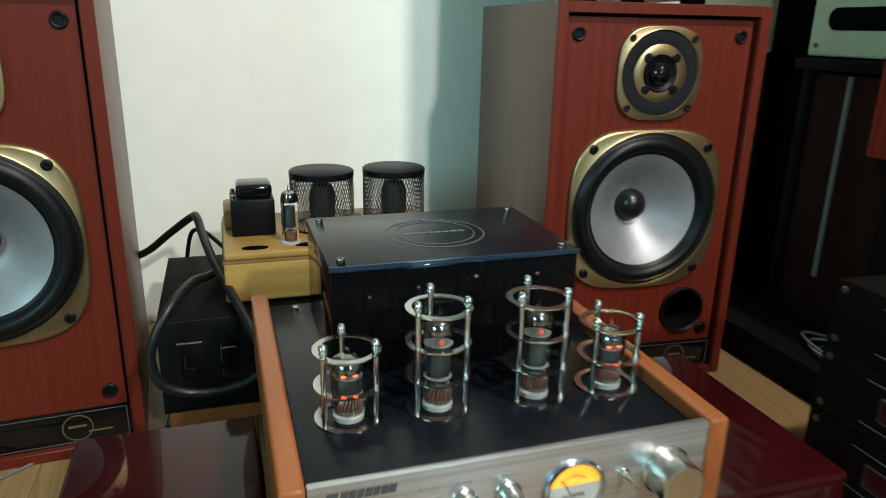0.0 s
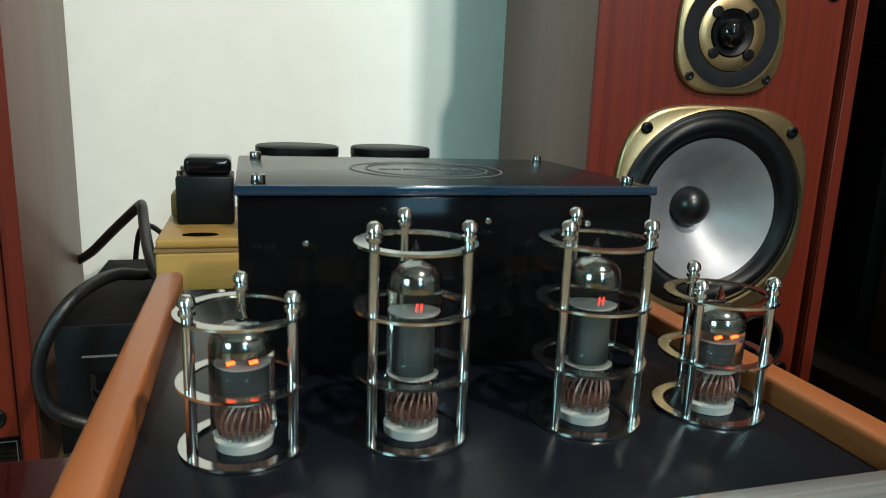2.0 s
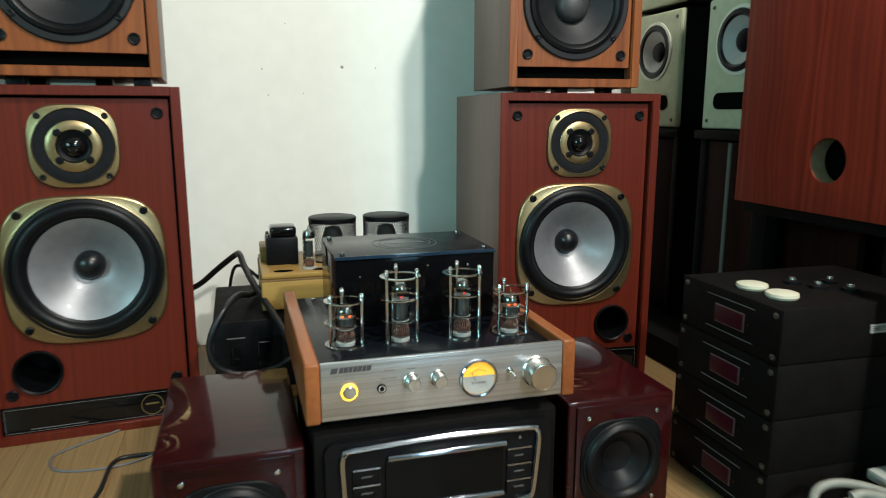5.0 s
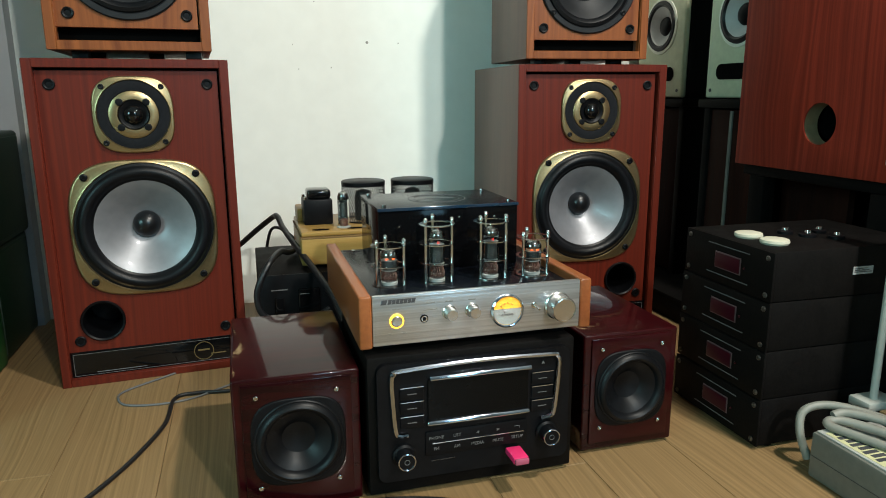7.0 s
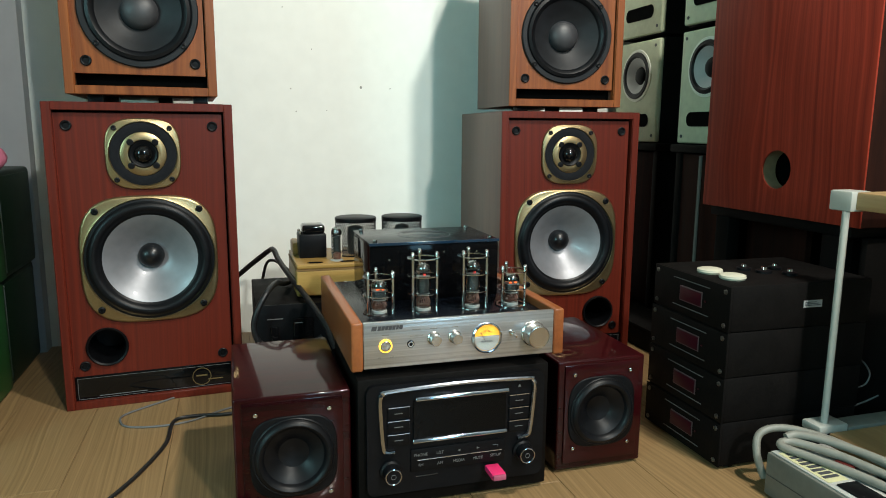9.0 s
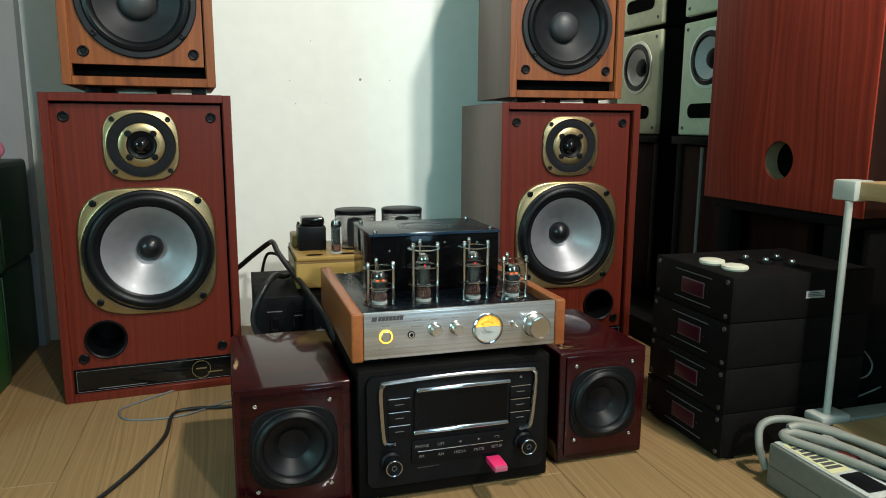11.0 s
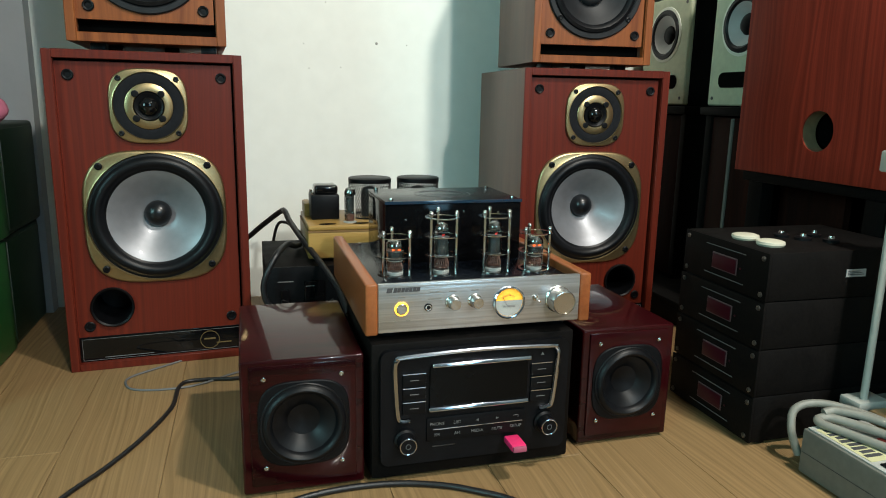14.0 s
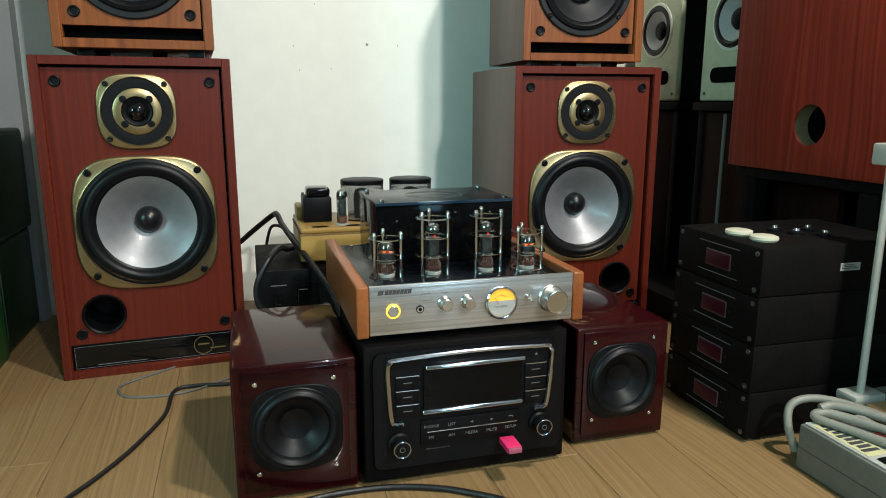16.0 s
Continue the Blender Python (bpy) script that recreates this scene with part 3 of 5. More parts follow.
def small_top_speaker(m, label):
    sp = thing("upper_speaker", label, "loudspeaker", m, "pair of orange loudspeakers on top")
    w, h, d = 0.257, 0.40, 0.27
    cabinet_shell(sp, w, h, d, 0.0155, 0.008, RED_SIDE, ORANGE)
    part("baffle", cut(block(-w / 2 + 0.0155, w / 2 - 0.019, 0.006, 0.022, 0.037, h - 0.0155), plug(0.0905, 0, 0, 0.05, 0.151)), ORANGE, sp, "orange wood-grain baffle")
    # solid near-black block in place of the shaded slot depth
    part("port_shade_block", block(-w / 2 + 0.0157, w / 2 - 0.0157, 0.030, 0.16, 0.0157, 0.05), HOLE, sp, "slot port, its inner shade a near-black block")
    at = pose(0, 0.0055, 0.151)
    part("woofer_frame", lathe([(0.102, -0.001), (0.102, 0.003), (0.100, 0.005), (0.092, 0.005), (0.089, 0.002)], 64, at @ TO_FRONT), DARKCONE, sp, "charcoal pressed frame")
    part("surround", lathe([(0.091, 0.001), (0.088, 0.006), (0.082, 0.008), (0.076, 0.005), (0.073, 0.0)], 64, at @ TO_FRONT), RUBBER, sp)
    part("cone", lathe([(0.075, 0.001), (0.060, -0.007), (0.030, -0.024), (0, -0.028)], 64, at @ TO_FRONT), DARKCONE, sp, "dark grey cone")
    part("dust_cap", lathe([(0.033, -0.024), (0.031, -0.014), (0.024, -0.007), (0.012, -0.003), (0, -0.002)], 40, at @ TO_FRONT), GREYCAP, sp, "large grey dust cap")
    for a in (40, 140, 220, 320):
        part("frame_screw", lathe([(0.0055, 0.003), (0.0055, 0.0062), (0.0035, 0.007), (0, 0.0055)], 12, at @ pose(0.0955 * math.cos(radians(a)), 0, 0.0955 * math.sin(radians(a))) @ TO_FRONT), BLACKP, sp)
    for sx in (-0.092, 0.092):
        grille_socket(sp, sx, 0.0055, 0.059)
    return sp


small_top_speaker(pose(-0.449, 0.511, 0.601, 0, 0, 3.0), "orange wood-grain loudspeaker with charcoal woofer, raised on small pads")
small_top_speaker(pose(0.4035, 0.511, 0.594, 0, 0, -5.0), "orange wood-grain loudspeaker with charcoal woofer, raised on small pads")
for x, y, z0, z1 in ((-0.535, 0.55, 0.587, 0.601), (-0.515, 0.60, 0.587, 0.601), (-0.42, 0.62, 0.587, 0.601), (-0.352, 0.545, 0.587, 0.601), (0.318, 0.56, 0.583, 0.594), (0.405, 0.58, 0.583, 0.594), (0.485, 0.55, 0.583, 0.594)):
    pd = part("rubber_pad", block(x - 0.013, x + 0.013, y - 0.012, y + 0.012, z0, z1, 0.001), RUBBER)
    tagged(pd, "small black rubber pad between two loudspeakers", "pad", "pads under the upper loudspeakers")

# ---- car radio in its box ----
rad = thing("car_radio", "black boxed car radio with chrome trim and dark screen", "radio", pose(-0.009, -0.012, 0))
part("case", block(-0.142, 0.142, 0.004, 0.22, 0.0185, 0.208, 0.004), BLACKB, rad)
part("fascia", rounded(0.262, 0.160, 0.012, 0.010, m=pose(0, 0.005, 0.120)), BLACKP, rad, "black plastic fascia")
for sx in (-0.11, 0.11):
    for sy in (0.03, 0.19):
        part("foot", lathe([(0, FLOOR), (0.010, FLOOR), (0.012, 0.019), (0, 0.019)], 16, pose(sx, sy, 0)), RUBBER, rad)


def trim_line(points, r):
    return tube(points, r, 8, 4)


tr = part("chrome_trim", trim_line([(-0.093, -0.007, 0.1035), (-0.104, -0.008, 0.1045), (-0.109, -0.008, 0.112), (-0.112, -0.008, 0.150), (-0.113, -0.008, 0.180), (-0.109, -0.008, 0.189), (-0.100, -0.008, 0.1915), (0, -0.008, 0.1945), (0.100, -0.008, 0.1915), (0.110, -0.008, 0.189), (0.114, -0.008, 0.180), (0.112, -0.008, 0.150), (0.108, -0.008, 0.112), (0.103, -0.008, 0.1045), (0.090, -0.007, 0.1015)], 0.0033), CHROME, rad, "chrome surround")
sc = part("screen", rounded(0.136, 0.060, 0.003, 0.0035, m=pose(0.002, -0.005, 0.146)), SCREEN, rad, "switched-off dark screen")
part("screen_strip", moved(block(-0.068, 0.072, -0.004, 0.004, -0.0030, 0.0030, 0.0016, 3), pose(0.0, -0.0085, 0.1162, -21)), CHROME, sc, "chrome strip")
part("screen_strip", moved(block(-0.066, 0.072, -0.004, 0.004, -0.0030, 0.0030, 0.0016, 3), pose(0.002, -0.0085, 0.1772, -21)), CHROME, sc, "chrome strip")
for sx, x in ((-1, -0.087), (1, 0.091)):
    for k in range(3):
        z = 0.168 - 0.0195 * k
        bt = part("button", block(x - 0.0155, x + 0.0155, -0.0075, -0.004, z - 0.017, z - 0.0005, 0.001), BLACKP, rad)
        part("chrome_line", block(x - 0.015, x + 0.015, -0.0085, -0.0065, z - 0.0006, z + 0.0006), CHROME, bt)
        part("marking", block(x - 0.006, x + 0.006, -0.0079, -0.0074, z - 0.0095, z - 0.0085), DIMPRINT, bt)
keys = part("key_panel", block(-0.070, 0.070, -0.0075, -0.004, 0.0700, 0.1040, 0.0015), BLACKP, rad, "row of black keys with chrome line")
part("chrome_line", block(-0.061, 0.065, -0.0085, -0.0065, 0.0868, 0.0880), CHROME, keys)
for word, x, z in (("PHONE", -0.0555, 0.0945), ("LIST", -0.0275, 0.0945), ("FM", -0.0555, 0.0790), ("AM", -0.0275, 0.0790), ("MEDIA", 0.0005, 0.0790), ("MUTE", 0.0290, 0.0790), ("SETUP", 0.0560, 0.0800)):
    writing(word, 0.0060, pose(x, -0.0077, z, 90), DIMPRINT, keys)
for x, d in ((0.0005, -1), (0.0290, 1)):
    tri = bmesh.new()
    tri.faces.new([tri.verts.new(v) for v in ((x + d * 0.0025, -0.0078, 0.0945), (x - d * 0.002, -0.0078, 0.0965), (x - d * 0.002, -0.0078, 0.0925))])
    part("arrow_mark", tri, DIMPRINT, keys, smooth=0)
part("return_mark", tube([(0.059, -0.0077, 0.0925), (0.059, -0.0077, 0.0955), (0.052, -0.0077, 0.0955)], 0.0004, 6, 2), DIMPRINT, keys)
tri = bmesh.new()
tri.faces.new([tri.verts.new(v) for v in ((0.0885, -0.0078, 0.1795), (0.0935, -0.0078, 0.1795), (0.091, -0.0078, 0.1840))])
part("eject_mark", tri, DIMPRINT, rad, smooth=0)
for x, z in ((-0.0985, 0.0760), (0.0985, 0.0810)):
    kn = part("knob", lathe([(0.0155, 0.002), (0.0155, 0.006), (0.0125, 0.008), (0.0120, 0.020), (0.0105, 0.022), (0, 0.022)], 32, pose(x, -0.003, z) @ TO_FRONT), BLACKP, rad, "black rotary knob with chrome ring")
    part("knob_ring", torus(0.0108, 0.0011, 32, 8, pose(x, -0.0252, z) @ TO_FRONT), CHROME, kn)
    part("power_mark", torus(0.0033, 0.0004, 20, 6, pose(x, -0.0255, z) @ TO_FRONT), DIMPRINT, kn)
part("card_slot", block(-0.062, -0.030, -0.0062, -0.0045, 0.0615, 0.0632), GLOSSB, rad)
usb = thing("usb_stick", "bright pink plastic memory stick plugged into the radio", "usb stick", pose(0.0400, -0.0135, 0.0630, 0, 0, 0))
part("shell", block(-0.0105, 0.0105, -0.040, -0.008, -0.004, 0.005, 0.002), PINKP, usb)
part("clear_end", block(-0.0095, 0.0095, -0.044, -0.040, -0.0035, 0.0045, 0.0015), mat("pale_pink_plastic", (0.45, 0.10, 0.17), 0.25), usb)

# ---- tube amplifier ----
amp = thing("tube_amplifier", "tube amplifier with amber wooden cheeks and brushed silver front panel", "amplifier", pose(0, 0, 0))
part("wood_cheek", block(-0.157, -0.1405, -0.002, 0.325, 0.2165, 0.2855, 0.003, 3), AMPWOOD, amp, "amber wooden side cheek")
part("wood_cheek", block(0.1415, 0.158, -0.002, 0.325, 0.2165, 0.2855, 0.003, 3), AMPWOOD, amp, "amber wooden side cheek")
part("chassis", block(-0.140, 0.141, 0.0055, 0.318, 0.217, 0.2702, 0.001), BLACKB, amp)
top = part("top_plate", block(-0.1400, 0.141, 0.0055, 0.320, 0.2705, 0.2735, 0.0006), AMPTOP, amp, "satin black top plate")
for x in (-0.115, 0.0, 0.115):
    for y in (0.014, 0.308):
        part("plate_screw", lathe([(0.0032, 0.2735), (0.0030, 0.2752), (0.0015, 0.2759), (0, 0.2752)], 14, pose(x, y, 0)), STEEL, top)
fp = part("front_panel", block(-0.140, 0.141, -0.001, 0.0055, 0.2195, 0.2845, 0.0009), BRUSHED, amp, "brushed aluminium front panel")
for sx in (-0.12, 0.12):
    for sy in (0.03, 0.29):
        part("foot", lathe([(0, 0.2085), (0.013, 0.2085), (0.015, 0.217), (0, 0.217)], 20, pose(sx, sy, 0)), RUBBER, amp)
y = -0.001
pb = part("power_button", lathe([(0.0072, 0.0), (0.0072, 0.0035), (0.0062, 0.0045), (0, 0.0048)], 28, pose(-0.110, y, 0.251) @ TO_FRONT), SILVERK, amp, "steel push button with lit amber ring")
part("lit_ring", washer(0.0092, 0.0075, 0.0, 0.0026, 36, pose(-0.110, y, 0.251) @ TO_FRONT), AMBERL, pb, "glowing amber ring")
jk = part("headphone_jack", lathe([(0.0052, 0), (0.0052, 0.0016), (0.0030, 0.0018), (0.0028, 0.0012), (0, 0.0012)], 24, pose(-0.0745, y, 0.251) @ TO_FRONT), BLACKP, amp, "black headphone socket")
part("jack_bush", washer(0.0040, 0.0026, 0.0014, 0.0024, 24, pose(-0.0745, y, 0.251) @ TO_FRONT), STEEL, jk)
for x in (-0.0415, -0.0110):
    part("tone_knob", lathe([(0.0096, 0), (0.0094, 0.002), (0.0080, 0.003), (0.0076, 0.0155), (0.0068, 0.0170), (0, 0.0170)], 32, pose(x, y, 0.2565) @ TO_FRONT), SILVERK, amp, "small turned aluminium knob")
mt = part("meter_bezel", lathe([(0.0225, 0), (0.0225, 0.003), (0.0210, 0.0042), (0.0198, 0.0038), (0.0195, 0.0006)], 48, pose(0.037, y, 0.2512) @ TO_FRONT), CHROME, amp, "round backlit level meter")
part("meter_dial", lathe([(0, 0.0007), (0.0197, 0.0007), (0.0197, 0.0003)], 48, pose(0.037, y, 0.2512) @ TO_FRONT), METERL, mt, "amber backlit dial")
low = bmesh.new()
low.faces.new([low.verts.new((0.037 + 0.0192 * math.cos(a), y - 0.0012, 0.2512 + 0.0192 * math.sin(a))) for a in [radians(172 + 196 * i / 24) for i in range(25)]])
part("meter_lower_plate", moved(low, Matrix()), METERW, mt, "white lower dial plate", smooth=0)
sc = bmesh.new()
for k in range(11):
    a = radians(135 - 9 * k)
    block(-0.0003, 0.0003, y - 0.0014, y - 0.0010, 0.0118, 0.0138 + 0.0012 * (k % 5 == 0), bm=sc) if k == 0 else join(sc, moved(block(-0.0003, 0.0003, y - 0.0014, y - 0.0010, 0.0118, 0.0138 + 0.0012 * (k % 5 == 0)), pose(0, 0, 0, 0, 45 - 9 * k, 0)))
part("scale_marks", moved(sc, pose(0.037, 0, 0.2482)), DARKPRINT, mt, smooth=0)
part("needle", tube([(0.034, y - 0.0016, 0.2475), (0.0285, y - 0.0016, 0.2580)], 0.0003, 6, 1), DARKRED, mt)
writing("VU METER", 0.0038, pose(0.037, y - 0.0015, 0.2455, 90), DARKPRINT, mt)
part("meter_glass", lathe([(0, 0.0034), (0.0196, 0.0030), (0.0196, 0.0026), (0, 0.0030)], 48, pose(0.037, y, 0.2512) @ TO_FRONT), TUBEGLASS, mt).visible_shadow = False
tg = part("toggle_switch", lathe([(0.0042, 0), (0.0042, 0.002), (0.0028, 0.0025), (0.0025, 0.005), (0, 0.005)], 20, pose(0.0750, y, 0.2555) @ TO_FRONT), STEEL, amp, "small chrome toggle")
part("toggle_lever", tube([(0.0750, y - 0.004, 0.2555), (0.0758, y - 0.010, 0.2542), (0.0766, y - 0.015, 0.2530)], 0.0015, 10, 3), STEEL, tg)
part("volume_knob", lathe([(0.0188, 0), (0.0188, 0.0015), (0.0172, 0.003), (0.0166, 0.0205), (0.0158, 0.0222), (0.0146, 0.0226), (0.0143, 0.0220), (0, 0.0220)], 56, pose(0.1090, y, 0.2515) @ TO_FRONT), SILVERK, amp, "large turned aluminium volume knob")
ink = bmesh.new()
for i, (x, w) in enumerate(((-0.1255, 0.007), (-0.1180, 0.0045), (-0.1130, 0.0045), (-0.1080, 0.0042), (-0.1030, 0.0045), (-0.0980, 0.0045), (-0.0930, 0.0042), (-0.0880, 0.0048))):
    block(x - w / 2, x + w / 2, y - 0.0004, y + 0.001, 0.2730, 0.2790, bm=ink)
for v in ink.verts:
    v.co.x += 0.25 * (v.co.z - 0.276)
part("maker_mark", ink, DARKPRINT, fp, smooth=0)
PANELPRINT = mat("panel_print", (0.22, 0.21, 0.19), 0.5)
for x, z, w in ((-0.066, 0.271, 0.012), (-0.066, 0.262, 0.018), (-0.0415, 0.2705, 0.010), (-0.0110, 0.2705, 0.010), (-0.110, 0.266, 0.010), (-0.118, 0.2345, 0.004), (-0.101, 0.2345, 0.006)):
    part("print_bar", block(x - w / 2, x + w / 2, y - 0.0003, y + 0.001, z - 0.0006, z + 0.0006), PANELPRINT, fp, smooth=0)

cov = part("transformer_cover", block(-0.1005, 0.1125, 0.1540, 0.302, 0.2736, 0.3625, 0.0015), COVER, amp, "glossy black transformer cover")
lid = part("cover_lid", block(-0.1015, 0.1135, 0.1525, 0.304, 0.3630, 0.3675, 0.0012), AMPTOP, amp, "black lid with blue-tinted edge and ring emblem")
part("lid_edge", block(-0.1018, 0.1138, 0.1520, 0.1540, 0.3628, 0.3678, 0.0009), BLUE, lid)
for x in (-0.0910, 0.1000):
    for yy in (0.1612, 0.2850):
        part("lid_bolt", lathe([(0.0034, 0.3675), (0.0034, 0.3710), (0.0030, 0.3718), (0.0019, 0.3718), (0.0017, 0.3702), (0, 0.3702)], 20, pose(x, yy, 0)), GETTER, lid, "dark chromed socket-head bolt")
em = washer(0.0450, 0.0440, 0.3676, 0.3679, 64, pose(0.006, 0.228, 0))
join(em, washer(0.0360, 0.0352, 0.3676, 0.3679, 64, pose(0.006, 0.228, 0)))
for i in range(8):
    block(0.006 - 0.028 + 0.0072 * i, 0.006 - 0.028 + 0.0072 * i + 0.0052, 0.2265, 0.2305, 0.3676, 0.3679, bm=em)
for k in range(-5, 6):
    join(em, moved(block(-0.0016, 0.0016, -0.0012, 0.0012, 0.3676, 0.3679), pose(0.006, 0.228, 0) @ pose(0, 0, 0, 0, 0, 9 * k) @ pose(0, 0.040, 0)))
part("emblem", em, DIMPRINT, lid, "pale ring emblem", smooth=0)
for x, z in ((-0.07, 0.34), (-0.03, 0.345), (0.02, 0.35), (0.075, 0.348)):
    part("cover_screw", lathe([(0.0018, 0), (0.0016, 0.0012), (0, 0.0016)], 10, pose(x, 0.154, z) @ TO_FRONT), STEEL, cov)

PLATE_Z = 0.2735


def guarded_tube(cx, cy, tall):
    """A vacuum tube in its steel guard; a part of the amplifier."""
    h = 0.0823 if tall else 0.0563
    rings = (0.0010, 0.0278, 0.0540, 0.0800) if tall else (0.0010, 0.0275, 0.0545)
    gd = part("tube_guard", washer(0.0247, 0.0198, -0.0006, 0.0006, 48, pose(cx, cy, PLATE_Z + rings[-1])), STEEL, amp, "bright steel tube guard")
    for z in rings[:-1]:
        part("guard_ring", washer(0.0247, 0.0198, -0.0006, 0.0006, 48, pose(cx, cy, PLATE_Z + z)), STEEL, gd)
    for a in (90, 210, 330):
        px, py = cx + 0.0214 * math.cos(radians(a)), cy + 0.0214 * math.sin(radians(a))
        part("guard_post", lathe([(0, 0), (0.0021, 0), (0.0021, h), (0.0031, h + 0.0006), (0.0031, h + 0.0022), (0.0022, h + 0.0028), (0.0034, h + 0.0045), (0.0030, h + 0.0068), (0.0015, h + 0.0081), (0, h + 0.0083)], 14, pose(px, py, PLATE_Z)), STEEL, gd)
    part("tube_socket", lathe([(0, 0.0002), (0.0112, 0.0002), (0.0115, 0.0038), (0.0105, 0.0048), (0, 0.0048)], 28, pose(cx, cy, PLATE_Z)), CERAMIC, amp, "white ceramic tube socket")
    r = 0.0112 if tall else 0.0126
    t0, t1 = (0.0050, 0.0732) if tall else (0.0050, 0.0508)
    at = pose(cx, cy, PLATE_Z)
    gl = part("glass_tube", lathe([(r - 0.002, t0), (r, t0 + 0.002), (r, t1 - 0.0095), (r * 0.95, t1 - 0.006), (r * 0.78, t1 - 0.003), (r * 0.5, t1 - 0.0012), (0.0026, t1), (0.0017, t1 + 0.003), (0.0004, t1 + 0.0072), (0, t1 + 0.0076)], 32, at), TUBEGLASS, amp, "clear glass vacuum tube")
    gl.visible_shadow = False
    k = 0.93
    part("getter_cap", lathe([(r * k, t1 - 0.0120), (r * k, t1 - 0.0098), (r * 0.95 * k, t1 - 0.0064), (r * 0.78 * k, t1 - 0.0034), (r * 0.5 * k, t1 - 0.0016), (0.0018, t1 - 0.0006)], 32, at), GETTER, gl, "mirrored getter top")
    if tall:
        part("anode", lathe([(0, 0.0262), (0.0080, 0.0262), (0.0080, 0.0505), (0, 0.0505)], 20, at @ Matrix.Diagonal((1, 0.8, 1, 1))), PLATE, gl, "dark grey anode plate")
        for z in (0.0515, 0.0250):
            part("mica_disc", lathe([(0, 0), (0.0098, 0), (0.0098, 0.0005), (0, 0.0005)], 24, at @ pose(0, 0, z)), MICA, gl)
        for dx in (-0.0009, 0.0009):
            part("heater", tube([(cx + dx, cy - 0.0070, PLATE_Z + 0.0535), (cx + dx + 0.0004, cy - 0.0070, PLATE_Z + 0.0568)], 0.00045, 8, 2), HEATLOW, gl, "faintly glowing red heater")
        wires, wz = 20, (0.0055, 0.0210)
    else:
        part("anode", lathe([(0, 0.0205), (0.0092, 0.0205), (0.0092, 0.0328), (0, 0.0328)], 20, at @ Matrix.Diagonal((1, 0.7, 1, 1))), PLATE, gl, "dark grey anode plate")
        for z in (0.0336, 0.0194):
            part("mica_disc", lathe([(0, 0), (0.0098, 0), (0.0098, 0.0005), (0, 0.0005)], 24, at @ pose(0, 0, z)), MICA, gl)
        for dx in (-0.0040, 0.0040):
            part("heater", tube([(cx + dx - 0.0015, cy - 0.0070, PLATE_Z + 0.0360), (cx + dx + 0.0015, cy - 0.0070, PLATE_Z + 0.0366)], 0.0008, 8, 2), HEAT, gl, "glowing orange heater")
        wires, wz = 22, (0.0055, 0.0186)
    pins = bmesh.new()
    for i in range(wires):
        a = 2 * math.pi * i / wires
        mid = (wz[0] + wz[1]) / 2
        join(pins, tube([(cx + 0.0084 * math.cos(a), cy + 0.0084 * math.sin(a), PLATE_Z + wz[0]), (cx + 0.0096 * math.cos(a), cy + 0.0096 * math.sin(a), PLATE_Z + mid), (cx + 0.0068 * math.cos(a + 0.3), cy + 0.0068 * math.sin(a + 0.3), PLATE_Z + wz[1])], 0.00055, 5, 3))
    join(pins, lathe([(0, wz[0] + 0.0025), (0.0090, wz[0] + 0.0025), (0.0093, wz[0] + 0.0035), (0, wz[0] + 0.0045)], 20, at))
    part("pin_wires", pins, COPPER, gl, "copper-coloured support wires")


for cx, cy, tall in ((-0.0990, 0.0915, False), (-0.0320, 0.0897, True), (0.0462, 0.0880, True), (0.1090, 0.0860, False)):
    guarded_tube(cx, cy, tall)

